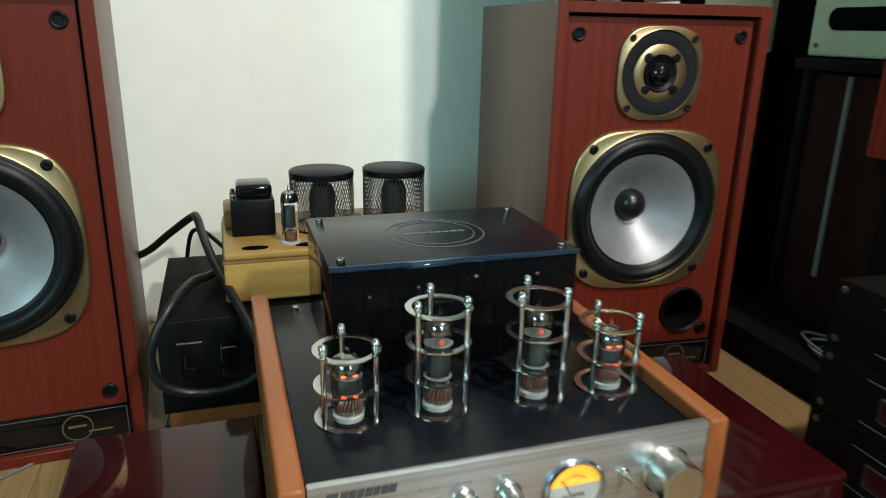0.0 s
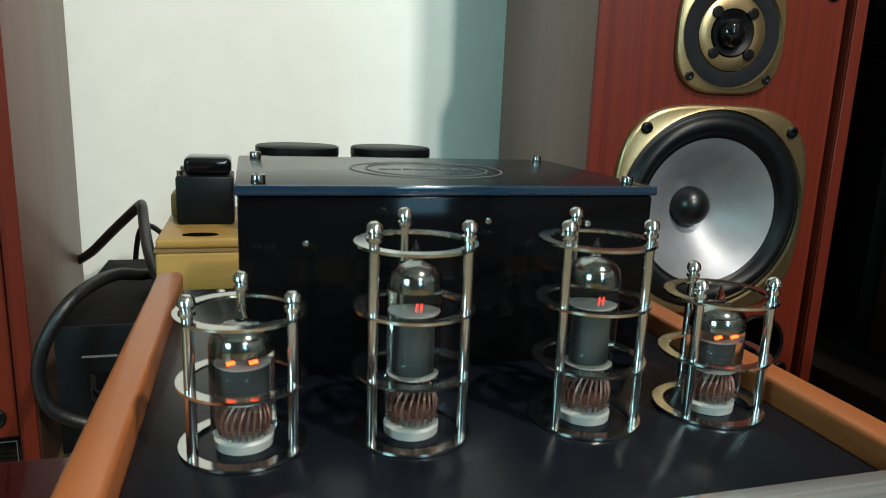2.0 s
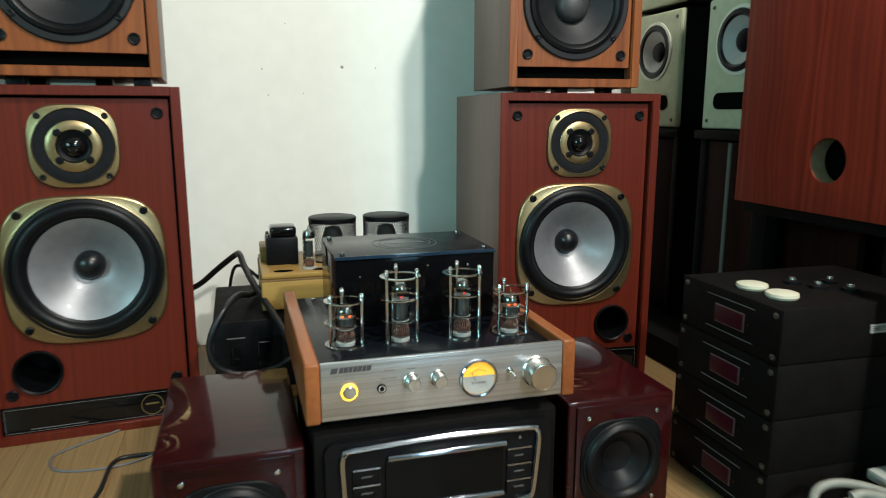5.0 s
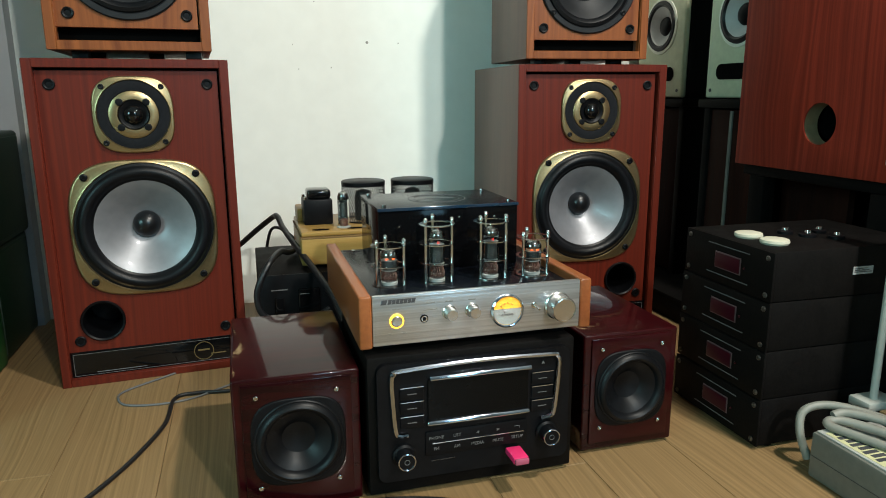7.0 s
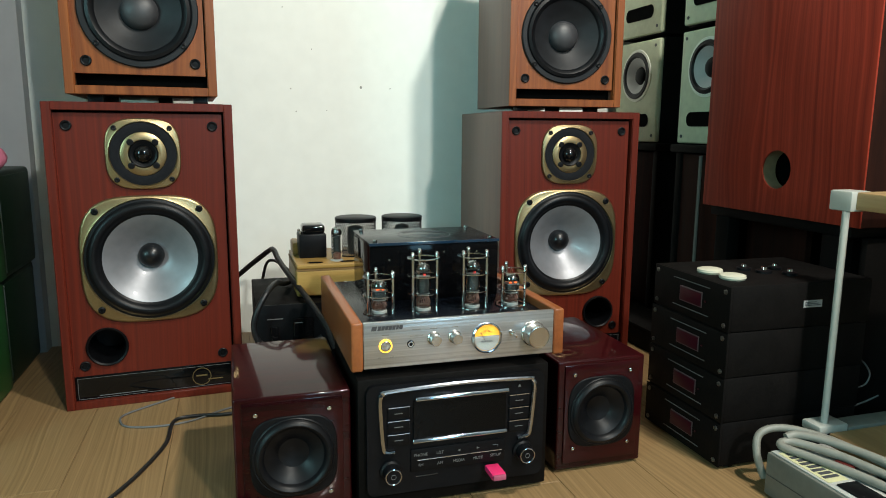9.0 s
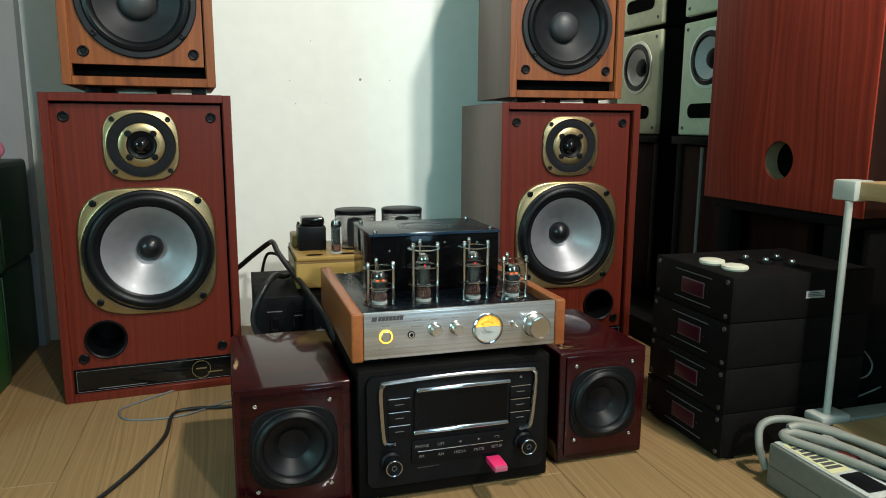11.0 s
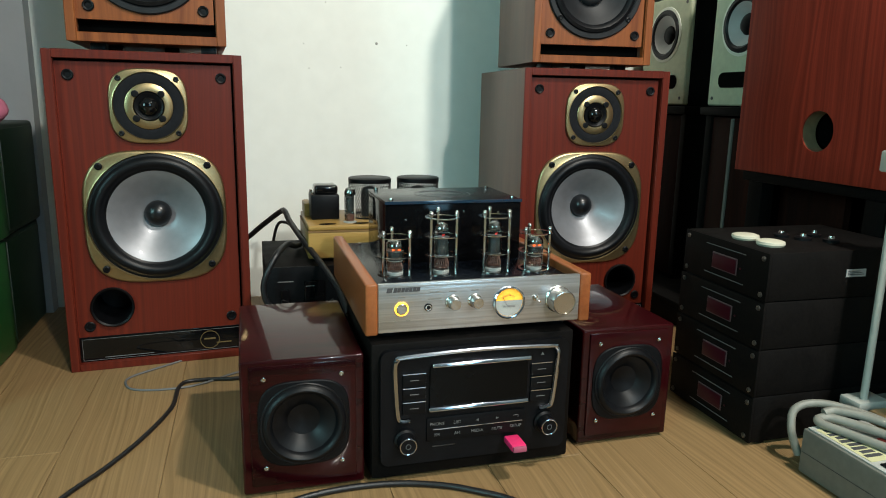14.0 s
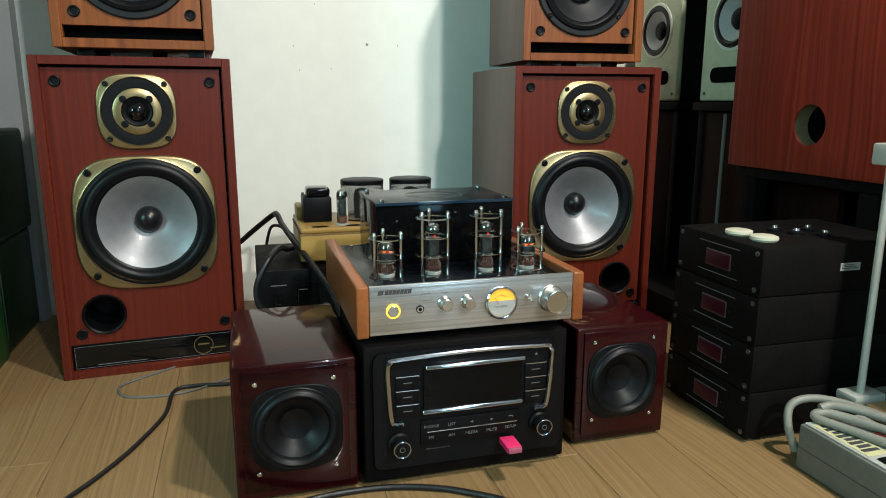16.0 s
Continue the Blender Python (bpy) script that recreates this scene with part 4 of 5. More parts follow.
# ---- small lacquered speakers beside the radio ----


def cube_speaker(m, w, h, d, label):
    sp = thing("small_speaker", label, "loudspeaker", m, "pair of small burgundy loudspeakers")
    part("body", cut(block(-w / 2, w / 2, 0.004, d, 0.005, 0.016 + h, 0.0035, 3), plug(0.0495, 0, -0.01, 0.08, 0.016 + h * 0.5 - 0.001)), LACQUER, sp, "high-gloss burgundy lacquer")
    bf = part("baffle", cut(block(-w / 2 + 0.011, w / 2 - 0.011, 0.001, 0.0055, 0.017, 0.016 + h - 0.006, 0.0012), plug(0.0497, 0, -0.01, 0.08, 0.016 + h * 0.5 - 0.001)), LACQUER, sp, "lacquered front panel")
    at = pose(0, 0.001, 0.016 + h * 0.5 - 0.001)
    part("driver_plate", squircle(0.0575, 3.4, 0.050, 0.0025, m=at), BLACKP, sp, "black square-cornered driver frame")
    part("surround", lathe([(0.0553, 0.0), (0.0552, 0.0042), (0.0540, 0.0052), (0.0525, 0.0050), (0.0515, 0.0066), (0.0495, 0.0092), (0.0465, 0.0103), (0.0435, 0.0090), (0.0412, 0.0058), (0.0400, 0.0030), (0.0392, 0.001)], 56, at @ TO_FRONT), RUBBER, sp, "black rubber surround")
    part("cone", lathe([(0.040, 0.002), (0.030, -0.003), (0.021, -0.010), (0.020, -0.011)], 48, at @ TO_FRONT), RUBBER, sp, "charcoal cone")
    part("dust_cap", lathe([(0.0205, -0.010), (0.0170, -0.011), (0.008, -0.0135), (0, -0.0145)], 32, at @ TO_FRONT), RUBBER, sp, "hollow charcoal dust cap")
    for sx in (-0.0485, 0.0475):
        for sz in (-0.0565, 0.0630):
            part("front_screw", lathe([(0.0030, 0.001), (0.0030, 0.0026), (0.0020, 0.0031), (0.0018, 0.0020), (0, 0.0020)], 14, at @ pose(sx, 0, sz) @ TO_FRONT), STEEL, bf, "bright socket screw")
    for sx in (-0.5 * w + 0.02, 0.5 * w - 0.02):
        for yy in (0.025, d - 0.02):
            part("foot", lathe([(0, 0), (0.009, 0), (0.010, 0.0055), (0, 0.0055)], 16, pose(sx, yy, 0)), RUBBER, sp)
    return sp


cube_speaker(pose(-0.2365, -0.009, FLOOR, 0, 0, 0), 0.154, 0.168, 0.255, "small glossy burgundy loudspeaker with charcoal cone beside the radio")
cube_speaker(pose(0.2385, 0.018, FLOOR, 0, 0, 0), 0.150, 0.166, 0.240, "small glossy burgundy loudspeaker between radio and black power units")

# ---- stack of black amplifiers ----


def black_unit(z0, tilt):
    u = thing("power_unit", "black metal power unit with dark red display, stacked", "amplifier", pose(0.4150, -0.0415, z0, 0, 0, tilt), "stack of black power units")
    d, h = 0.205, 0.0722
    part("case", block(0.003, 0.27, 0.003, d - 0.003, 0.0, h, 0.0015), BLACKB, u)
    fr = part("front_plate", block(0.0, 0.0035, 0, d, 0.0005, h - 0.0005, 0.001), BLACKB, u)
    part("display_frame", block(-0.0012, 0.001, 0.0675, 0.1275, 0.0235, 0.0490, 0.0004), DISPEDGE, u)
    part("display", block(-0.0020, 0.001, 0.0690, 0.1260, 0.0250, 0.0475, 0.0004), DARKRED, u, "dark red display window")
    for z in (0.0130, 0.0590):
        part("bracket_line", block(-0.0012, 0.001, 0.050, 0.146, z, z + 0.0011), DIMPRINT, fr)
    part("indicator", lathe([(0.0018, 0), (0.0016, 0.0012), (0, 0.0014)], 10, pose(0, 0.060, 0.036) @ TO_LEFT), DARKRED, fr)
    for yy in (0.011, d - 0.011):
        for z in (0.0095, h - 0.0095):
            part("corner_screw", lathe([(0.0038, 0.0), (0.0038, 0.0018), (0.0022, 0.0024), (0.0018, 0.0012), (0, 0.0012)], 14, pose(0, yy, z) @ TO_LEFT), DIMSTEEL, fr, "steel corner screw")
    return u


for k in range(4):
    u = black_unit(0.0175 + 0.0735 * k, (0.0, -0.4, -0.7, -1.3)[k])
    for x, yy in ((0.03, 0.02), (0.24, 0.02), (0.03, 0.185), (0.24, 0.185)):
        part("foot", lathe([(0, -0.0055 if k == 0 else -0.0013), (0.012, -0.0055 if k == 0 else -0.0013), (0.012, 0), (0, 0)], 16, pose(x, yy, 0)), RUBBER, u)
TOPZ = 0.0175 + 0.0735 * 3 + 0.0722
st = part("paper_label", block(0.138, 0.173, 0.0019, 0.0029, 0.0315, 0.0430), LABEL)
st.matrix_basis = pose(0.4150, -0.0415, 0.0175 + 0.0735 * 3, 0, 0, -1.3)
for k, z in enumerate((0.0345, 0.0370, 0.0395)):
    part("print_bar", block(0.1405, 0.170 - 0.004 * k, 0.0015, 0.0020, z, z + 0.0012), DARKPRINT, st, smooth=0)
tagged(st, "small pale sticker with printed bars on the black case", "sticker")
for x, yy in ((0.457, 0.064), (0.460, 0.012)):
    cp = thing("foam_disc", "round cream-white disc lying on the black power unit", "disc", pose(x, yy, TOPZ), "two cream discs")
    part("disc", lathe([(0, 0), (0.0190, 0), (0.0208, 0.003), (0.0200, 0.0065), (0.016, 0.0078), (0, 0.0080)], 32), mat("cream_foam", (0.52, 0.50, 0.39), 0.6, var=0.05), cp)
for x, yy, r in ((0.530, 0.070, 0.012), (0.545, 0.040, 0.013), (0.585, 0.060, 0.011), (0.575, 0.015, 0.012)):
    tm = thing("binding_post", "black binding post with chrome tip on the power unit", "terminal", pose(x, yy, TOPZ), "binding posts")
    part("body", lathe([(0, 0), (r, 0), (r, 0.004), (r * 0.6, 0.006), (0, 0.006)], 20), BLACKP, tm)
    part("tip", lathe([(0, 0.006), (r * 0.4, 0.006), (r * 0.35, 0.010), (0, 0.011)], 16), STEEL, tm)

# ---- shelf speakers and cabinets along the east side ----


def studio_monitor(y_near, z0, label):
    """A sage-fronted monitor that faces -x; its near edge at y_near."""
    sp = thing("studio_monitor", label, "loudspeaker", pose(0.767, y_near, z0), "sage-fronted studio monitors")
    w, h = 0.200, 0.270
    pg = pose(0, w / 2, 0.178) @ TO_LEFT
    part("cabinet", cut(block(0.006, 0.24, -0.003, w + 0.003, 0, h, 0.002), lathe([(0, -0.06), (0.060, -0.06), (0.060, 0.02), (0, 0.02)], 48, pg)), BLACKB, sp, "black cabinet")
    bf = part("baffle", cut(block(-0.010, 0.006, 0, w, 0.003, h - 0.003, 0.005, 3), lathe([(0, -0.06), (0.0605, -0.06), (0.0605, 0.02), (0, 0.02)], 48, pg)), CREAM, sp, "sage-coloured baffle with pale edge")
    at = pose(-0.010, w / 2, 0.178)
    part("driver_rim", lathe([(0.069, -0.002), (0.068, 0.0022), (0.062, 0.0030), (0.060, 0.001)], 48, at @ TO_LEFT), CREAMEDGE, sp)
    part("surround", lathe([(0.062, 0.001), (0.060, 0.005), (0.052, 0.006), (0.047, 0.002)], 48, at @ TO_LEFT), RUBBER, sp)
    part("cone", lathe([(0.048, 0.0025), (0.035, -0.006), (0.022, -0.014), (0.022, -0.016)], 48, at @ TO_LEFT), CREAMCONE, sp, "pale grey cone")
    part("dust_cap", lathe([(0.024, -0.014), (0.020, -0.008), (0.010, -0.004), (0, -0.003)], 32, at @ TO_LEFT), BLACKP, sp)
    # flat near-black plate instead of a cut slot with shade in it
    slot = part("slot_port", rounded(0.130, 0.034, 0.016, 0.001, m=pose(-0.0108, w / 2, 0.060) @ pose(0, 0, 0, 0, 0, -90)), HOLE, sp, "rounded slot port, its shade a flat near-black plate")
    for yy in (0.017, w - 0.017):
        for z in (0.020, h - 0.020):
            part("front_screw", lathe([(0.0042, 0), (0.0040, 0.0012), (0, 0.0016)], 12, pose(-0.010, yy, z) @ TO_LEFT), DARKPRINT, bf)
    return sp


for yn in (0.700, 0.405):
    studio_monitor(yn, 0.511, "sage-green studio monitor with pale cone and slot port")
    studio_monitor(yn, 0.789, "sage-green studio monitor stacked on another one")
for yn, nm in ((0.690, "black stand under a stack of sage monitors"), (0.395, "black stand with a bright metal edge under sage monitors")):
    st = thing("monitor_stand", nm, "stand", pose(0.762, yn, 0))
    part("shelf", block(-0.012, 0.26, -0.01, 0.225, 0.492, 0.511, 0.003), BLACKB, st)
    part("side_panel", block(0.0, 0.24, 0.0, 0.02, FLOOR, 0.492, 0.002), BLACKB, st)
    part("side_panel", block(0.0, 0.24, 0.195, 0.215, FLOOR, 0.492, 0.002), BLACKB, st)
    part("back_panel", block(0.22, 0.24, 0.02, 0.195, FLOOR, 0.492), DARKWOOD, st)
    part("door", block(0.004, 0.018, 0.023, 0.192, 0.075, 0.488, 0.002), DARKWOOD, st, "dark brown wooden door")
    if yn < 0.5:
        part("metal_edge", block(-0.004, 0.0, 0.112, 0.119, 0.16, 0.486), STRIPG, st, "bright metal strip")
pl = thing("low_plinth", "low black plinth on the floor behind the power units", "plinth", pose(0, 0, 0))
part("plinth_body", block(0.650, 1.05, 0.225, 0.925, FLOOR, 0.055, 0.003), BLACKB, pl)
part("plinth_top", block(0.645, 1.055, 0.22, 0.93, 0.0555, 0.070, 0.003), BLACKB, pl)

big = thing("floor_speaker", "large red wood-grain cabinet with round port on black support", "loudspeaker", pose(0.683, -0.011, 0.3865))
# side boards darker than the front: their shade is put into the colour
part("side_board", block(0.0036, 0.30, 0.0005, 0.018, 0, 0.62, 0.002), DARKWOOD, big, "red side, darkened for the shade it stands in")
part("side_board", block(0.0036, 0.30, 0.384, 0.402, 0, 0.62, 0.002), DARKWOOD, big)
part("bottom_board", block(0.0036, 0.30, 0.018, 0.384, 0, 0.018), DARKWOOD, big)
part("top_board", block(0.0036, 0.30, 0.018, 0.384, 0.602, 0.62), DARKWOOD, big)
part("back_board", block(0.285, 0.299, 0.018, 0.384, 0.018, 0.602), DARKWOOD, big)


part("front_board", cut(block(0, 0.0035, 0, 0.402, 0, 0.62, 0.0008), lathe([(0, -0.03), (0.036, -0.03), (0.036, 0.03), (0, 0.03)], 48, pose(0, 0.195, 0.086) @ TO_LEFT)), BIGRED, big, "red wood-grain front board")
part("port_lining", lathe([(0.0362, 0.002), (0.0362, 0.030), (0.0352, 0.030), (0.0352, 0.002)], 40, pose(0, 0.195, 0.086) @ pose(0, 0, 0, 0, 90)), BACKER, big, "raw wood port lining, darkened for the shade in the hole")
part("port_tube", lathe([(0.030, 0.030), (0.030, 0.12), (0, 0.12)], 32, pose(0, 0.195, 0.086) @ pose(0, 0, 0, 0, 90)), HOLE, big)
sup = thing("speaker_support", "black frame that carries the large red cabinet", "stand", pose(0, 0, 0))
part("top_board", block(0.70, 0.97, 0.02, 0.385, 0.365, 0.3865, 0.002), BLACKB, sup)
for x, yy in ((0.715, 0.06), (0.715, 0.345), (0.935, 0.06), (0.935, 0.345)):
    part("leg", block(x - 0.015, x + 0.015, yy - 0.02, yy + 0.02, 0.070 if yy > 0.3 else FLOOR, 0.365, 0.002), BLACKB, sup)
part("side_panel", block(0.722, 1.45, 0.005, 0.018, FLOOR, 0.365, 0.002), BLACKB, sup)
part("back_panel", block(0.955, 0.97, 0.02, 0.385, FLOOR, 0.365), BLACKB, sup)
part("inner_panel", block(0.80, 0.815, 0.215, 0.385, 0.071, 0.364), DARKWOOD, sup, "dark red inner panel")
part("post", rod(0.79, 0.115, FLOOR, 0.365, 0.009, 14), BLACKP, sup)

# ---- desk with white legs, power strip ----
desk = thing("desk", "desk with beech board and white metal legs and lower shelf", "desk", pose(0, 0, 0))
part("desktop", block(0.572, 1.12, -0.75, -0.097, 0.430, 0.4565, 0.003), DESKWOOD, desk, "beech board")
part("corner_block", block(0.562, 0.60, -0.102, -0.062, 0.4275, 0.4575, 0.003), WHITEP, desk, "white plastic corner")
part("leg", rod(0.566, -0.091, 0.097, 0.4275, 0.0053, 16), WHITEP, desk, "white metal leg")
part("leg", rod(1.10, -0.088, 0.097, 0.4275, 0.0085, 16), WHITEP, desk, "white metal leg")
part("corner_block", block(0.545, 0.600, -0.105, -0.068, 0.083, 0.097, 0.003), WHITEP, desk, "white plastic foot")
part("lower_shelf", block(0.560, 1.12, -0.75, -0.107, 0.062, 0.088, 0.003), DESKWOOD, desk, "beech lower shelf")
part("shelf_rail", block(0.600, 1.12, -0.105, -0.070, 0.072, 0.0915, 0.003), STRIPG, desk, "grey rail")
for yy in (-0.09, -0.70):
    for x in (0.60, 1.08):
        part("lower_leg", rod(x, yy, FLOOR, 0.066, 0.012, 14), WHITEP, desk)

ps = thing("power_strip", "grey metal power strip with black outlets and yellow label", "power strip", pose(0.437, -0.117, FLOOR))
part("housing", block(0, 0.105, -0.42, 0, 0.001, 0.066, 0.003), STRIPG, ps, "grey enamelled housing")
part("seam", block(-0.0006, 0.002, -0.415, -0.003, 0.032, 0.0328), DARKPRINT, ps)
tp = part("top_plate", block(0.004, 0.101, -0.416, -0.004, 0.066, 0.0685, 0.0008), STRIPTOP, ps, "pale top plate")
lab = part("yellow_label", block(0.008, 0.042, -0.104, -0.014, 0.0686, 0.0691), YELLOWPR, tp)
for i in range(8):
    part("print_bar", block(0.012 + 0.003 * (i % 2), 0.038 - 0.002 * (i % 3), -0.094 + 0.0098 * i, -0.0872 + 0.0098 * i, 0.0691, 0.0693), DARKPRINT, lab, smooth=0)
part("red_switch", block(0.062, 0.084, -0.085, -0.060, 0.0685, 0.0735, 0.002), mat("dark_red_switch", (0.10, 0.012, 0.010), 0.3), tp)
for i in range(4):
    for x in (0.012, 0.056):
        part("outlet", block(x, x + 0.034, -0.158 - 0.062 * i, -0.112 - 0.062 * i, 0.0685, 0.0712, 0.002), BLACKP, tp, "black outlet")
cb = thing("grey_cable", "thick grey mains cable coiled over the power strip", "cable")
part("coil", tube([(0.452, -0.100, 0.026), (0.446, -0.088, 0.060), (0.456, -0.080, 0.088), (0.488, -0.092, 0.098), (0.522, -0.135, 0.097), (0.540, -0.20, 0.094), (0.548, -0.30, 0.092), (0.54, -0.42, 0.09)], 0.0058, 12, 8), CABLEG, cb)
part("coil", tube([(0.54, -0.45, 0.088), (0.530, -0.30, 0.089), (0.512, -0.19, 0.090), (0.484, -0.132, 0.091), (0.464, -0.118, 0.090), (0.456, -0.128, 0.0875), (0.470, -0.165, 0.0872), (0.492, -0.23, 0.0872), (0.505, -0.32, 0.0872), (0.51, -0.45, 0.0872)], 0.0062, 12, 8), CABLEG, cb)
part("coil", tube([(0.55, -0.40, 0.098), (0.538, -0.24, 0.100), (0.514, -0.160, 0.101), (0.488, -0.122, 0.100), (0.470, -0.116, 0.096)], 0.0060, 12, 8), CABLEG, cb)

# ---- things behind the amplifier ----
bb = thing("black_power_box", "black power conditioner with rocker switch behind the amplifier", "power box", pose(-0.267, 0.489, 0.072))
part("case", block(0, 0.36, 0.003, 0.265, 0, 0.1235, 0.002), BLACKB, bb)
fr = part("front_plate", block(0, 0.36, 0, 0.0035, 0.0, 0.1235, 0.001), BLACKP, bb)
part("rocker_switch", block(0.028, 0.043, -0.005, 0.001, 0.050, 0.080, 0.0015), GLOSSB, bb, "black rocker switch")
part("outlet", block(0.072, 0.112, -0.0025, 0.001, 0.040, 0.095, 0.003), GLOSSB, bb)
for dims in ((0.022, 0.052, -0.0006, 0.001, 0.0935, 0.0955), (0.026, 0.046, -0.0006, 0.001, 0.026, 0.028), (0.075, 0.092, -0.0032, 0.001, 0.084, 0.0855)):
    part("print_bar", block(*dims), DIMPRINT, fr, smooth=0)
tagged(part("wooden_board", block(-0.262, 0.09, 0.50, 0.75, 0.045, 0.072, 0.003), AMPWOOD), "brown wooden board under the black power box", "board")
for x in (-0.235, 0.06):
    for yy in (0.53, 0.72):
        tagged(part("board_block", block(x - 0.02, x + 0.02, yy - 0.02, yy + 0.02, FLOOR, 0.045, 0.002), BLACKP), "black block under the wooden board", "block", "blocks under the board")

wa = thing("wooden_base_amplifier", "small tube amplifier on yellow bamboo base with mesh covers", "amplifier", pose(-0.183, 0.520, 0.1955))
base = part("base", block(0, 0.31, 0, 0.20, 0.006, 0.060, 0.004, 3), YELLOW, wa, "yellow bamboo base")
part("base_groove", block(-0.0006, 0.3106, -0.0006, 0.2006, 0.0595, 0.0625), mat("groove_shadow_wood", (0.22, 0.12, 0.04), 0.7), base)
part("base_top", block(0.001, 0.309, 0.001, 0.199, 0.0625, 0.0725, 0.003, 3), YELLOW, wa)
part("end_stop", block(0.004, 0.020, 0.120, 0.190, 0.0725, 0.100, 0.004), YELLOW, wa)
for x in (0.03, 0.28):
    for yy in (0.03, 0.17):
        part("foot", lathe([(0, 0), (0.01, 0), (0.01, 0.006), (0, 0.006)], 14, pose(x, yy, 0)), RUBBER, wa)
tf = part("transformer", block(0.014, 0.072, 0.074, 0.135, 0.0725, 0.124, 0.003), BLACKP, wa, "black iron-core transformer")
part("transformer_cap", block(0.022, 0.070, 0.080, 0.130, 0.124, 0.143, 0.006, 3), GLOSSB, tf, "glossy black end bell")
for yy in (0.082, 0.126):
    part("bolt", lathe([(0.003, 0), (0.003, 0.005), (0, 0.006)], 10, pose(0.018, yy, 0.124)), STEEL, tf)
at = pose(0.088, 0.034, 0.0725)
sk = part("glass_tube", lathe([(0.0100, 0), (0.0113, 0.002), (0.0113, 0.062), (0.009, 0.069), (0.0025, 0.072), (0.0008, 0.079), (0, 0.080)], 28, at), TUBEGLASS, wa, "clear glass vacuum tube")
sk.visible_shadow = False
part("getter_cap", lathe([(0.0105, 0.056), (0.0105, 0.062), (0.0083, 0.068), (0.002, 0.0708)], 28, at), GETTER, sk)
part("anode", lathe([(0, 0.022), (0.0065, 0.022), (0.0065, 0.050), (0, 0.050)], 20, at), PLATE, sk)
part("pin_wires", lathe([(0, 0.004), (0.0075, 0.004), (0.0080, 0.016), (0, 0.020)], 16, at), COPPER, sk)
part("tube_collar", lathe([(0, -0.001), (0.0135, -0.001), (0.0137, 0.002), (0.0115, 0.003), (0, 0.003)], 28, at), CERAMIC, wa)


def mesh_cover(x, y):
    """A cylinder of woven wire with a solid lid."""
    at = pose(x, y, 0.0725)
    lidp = part("mesh_cover_lid", lathe([(0.0455, 0.076), (0.0455, 0.082), (0.0435, 0.0835), (0, 0.0835)], 48, at), BLACKP, wa, "black round lid")
    b = bmesh.new()
    n, rows, R, h = 56, 15, 0.0445, 0.076
    for k in range(n):
        for d in (-1, 1):
            pts = []
            for j in range(4):
                a = 2 * math.pi * (k + d * 6 * j / 3) / n
                pts.append((R * math.cos(a), R * math.sin(a), h * j / 3))
            join(b, tube(pts, 0.00060, 4, 3))
    part("wire_mesh", moved(b, at), MESH, lidp, "black woven wire mesh", smooth=0)
    for z in (0.0, 0.074):
        part("mesh_band", washer(0.0455, 0.0438, z, z + 0.003, 48, at), BLACKP, lidp)
    part("inner_tube", lathe([(0, 0.002), (0.018, 0.002), (0.019, 0.05), (0.014, 0.062), (0, 0.066)], 28, at), PLATE, lidp)


mesh_cover(0.1405, 0.104)
mesh_cover(0.2455, 0.104)
part("choke", block(0.165, 0.190, 0.04, 0.075, 0.0725, 0.098, 0.003), GREYCAP, wa)
for x in (0.0405, 0.109):
    # flat near-black ovals painted for the shade in the openings
    part("hand_hole_shade", lathe([(0, 0), (0.017, 0), (0.017, 0.0006), (0, 0.0006)], 24, pose(x, 0.020, 0.0725) @ Matrix.Diagonal((1, 0.5, 1, 1))), HOLE, wa)

arm = thing("power_cable", "thick black braided power cable arching behind the amplifier", "cable", pose(0, 0, 0))
part("cable_run", tube([(-0.335, 0.86, 0.165), (-0.30, 0.82, 0.190), (-0.265, 0.78, 0.226), (-0.226, 0.73, 0.265), (-0.217, 0.70, 0.271), (-0.210, 0.66, 0.257), (-0.195, 0.58, 0.239), (-0.172, 0.50, 0.214), (-0.153, 0.44, 0.190), (-0.138, 0.40, 0.165), (-0.128, 0.36, 0.135)], 0.0060, 12, 8), CABLEB, arm)
lp = thing("looped_cable", "thick black braided cable looped over the black power box", "cable", pose(0, 0, 0))
part("cable_run", tube([(-0.190, 0.66, 0.203), (-0.205, 0.60, 0.214), (-0.222, 0.53, 0.232), (-0.243, 0.472, 0.228), (-0.263, 0.455, 0.198), (-0.272, 0.455, 0.165), (-0.264, 0.455, 0.133), (-0.236, 0.46, 0.114), (-0.201, 0.46, 0.111), (-0.165, 0.46, 0.118), (-0.14, 0.465, 0.13)], 0.0060, 12, 8), CABLEB, lp)
tn = thing("thin_cable", "thin black cable behind the power box", "cable", pose(0, 0, 0))
part("cable_run", tube([(-0.245, 0.80, 0.16), (-0.232, 0.77, 0.225), (-0.215, 0.75, 0.238), (-0.19, 0.72, 0.225), (-0.165, 0.70, 0.2)], 0.0035, 8, 6), CABLEB, tn)

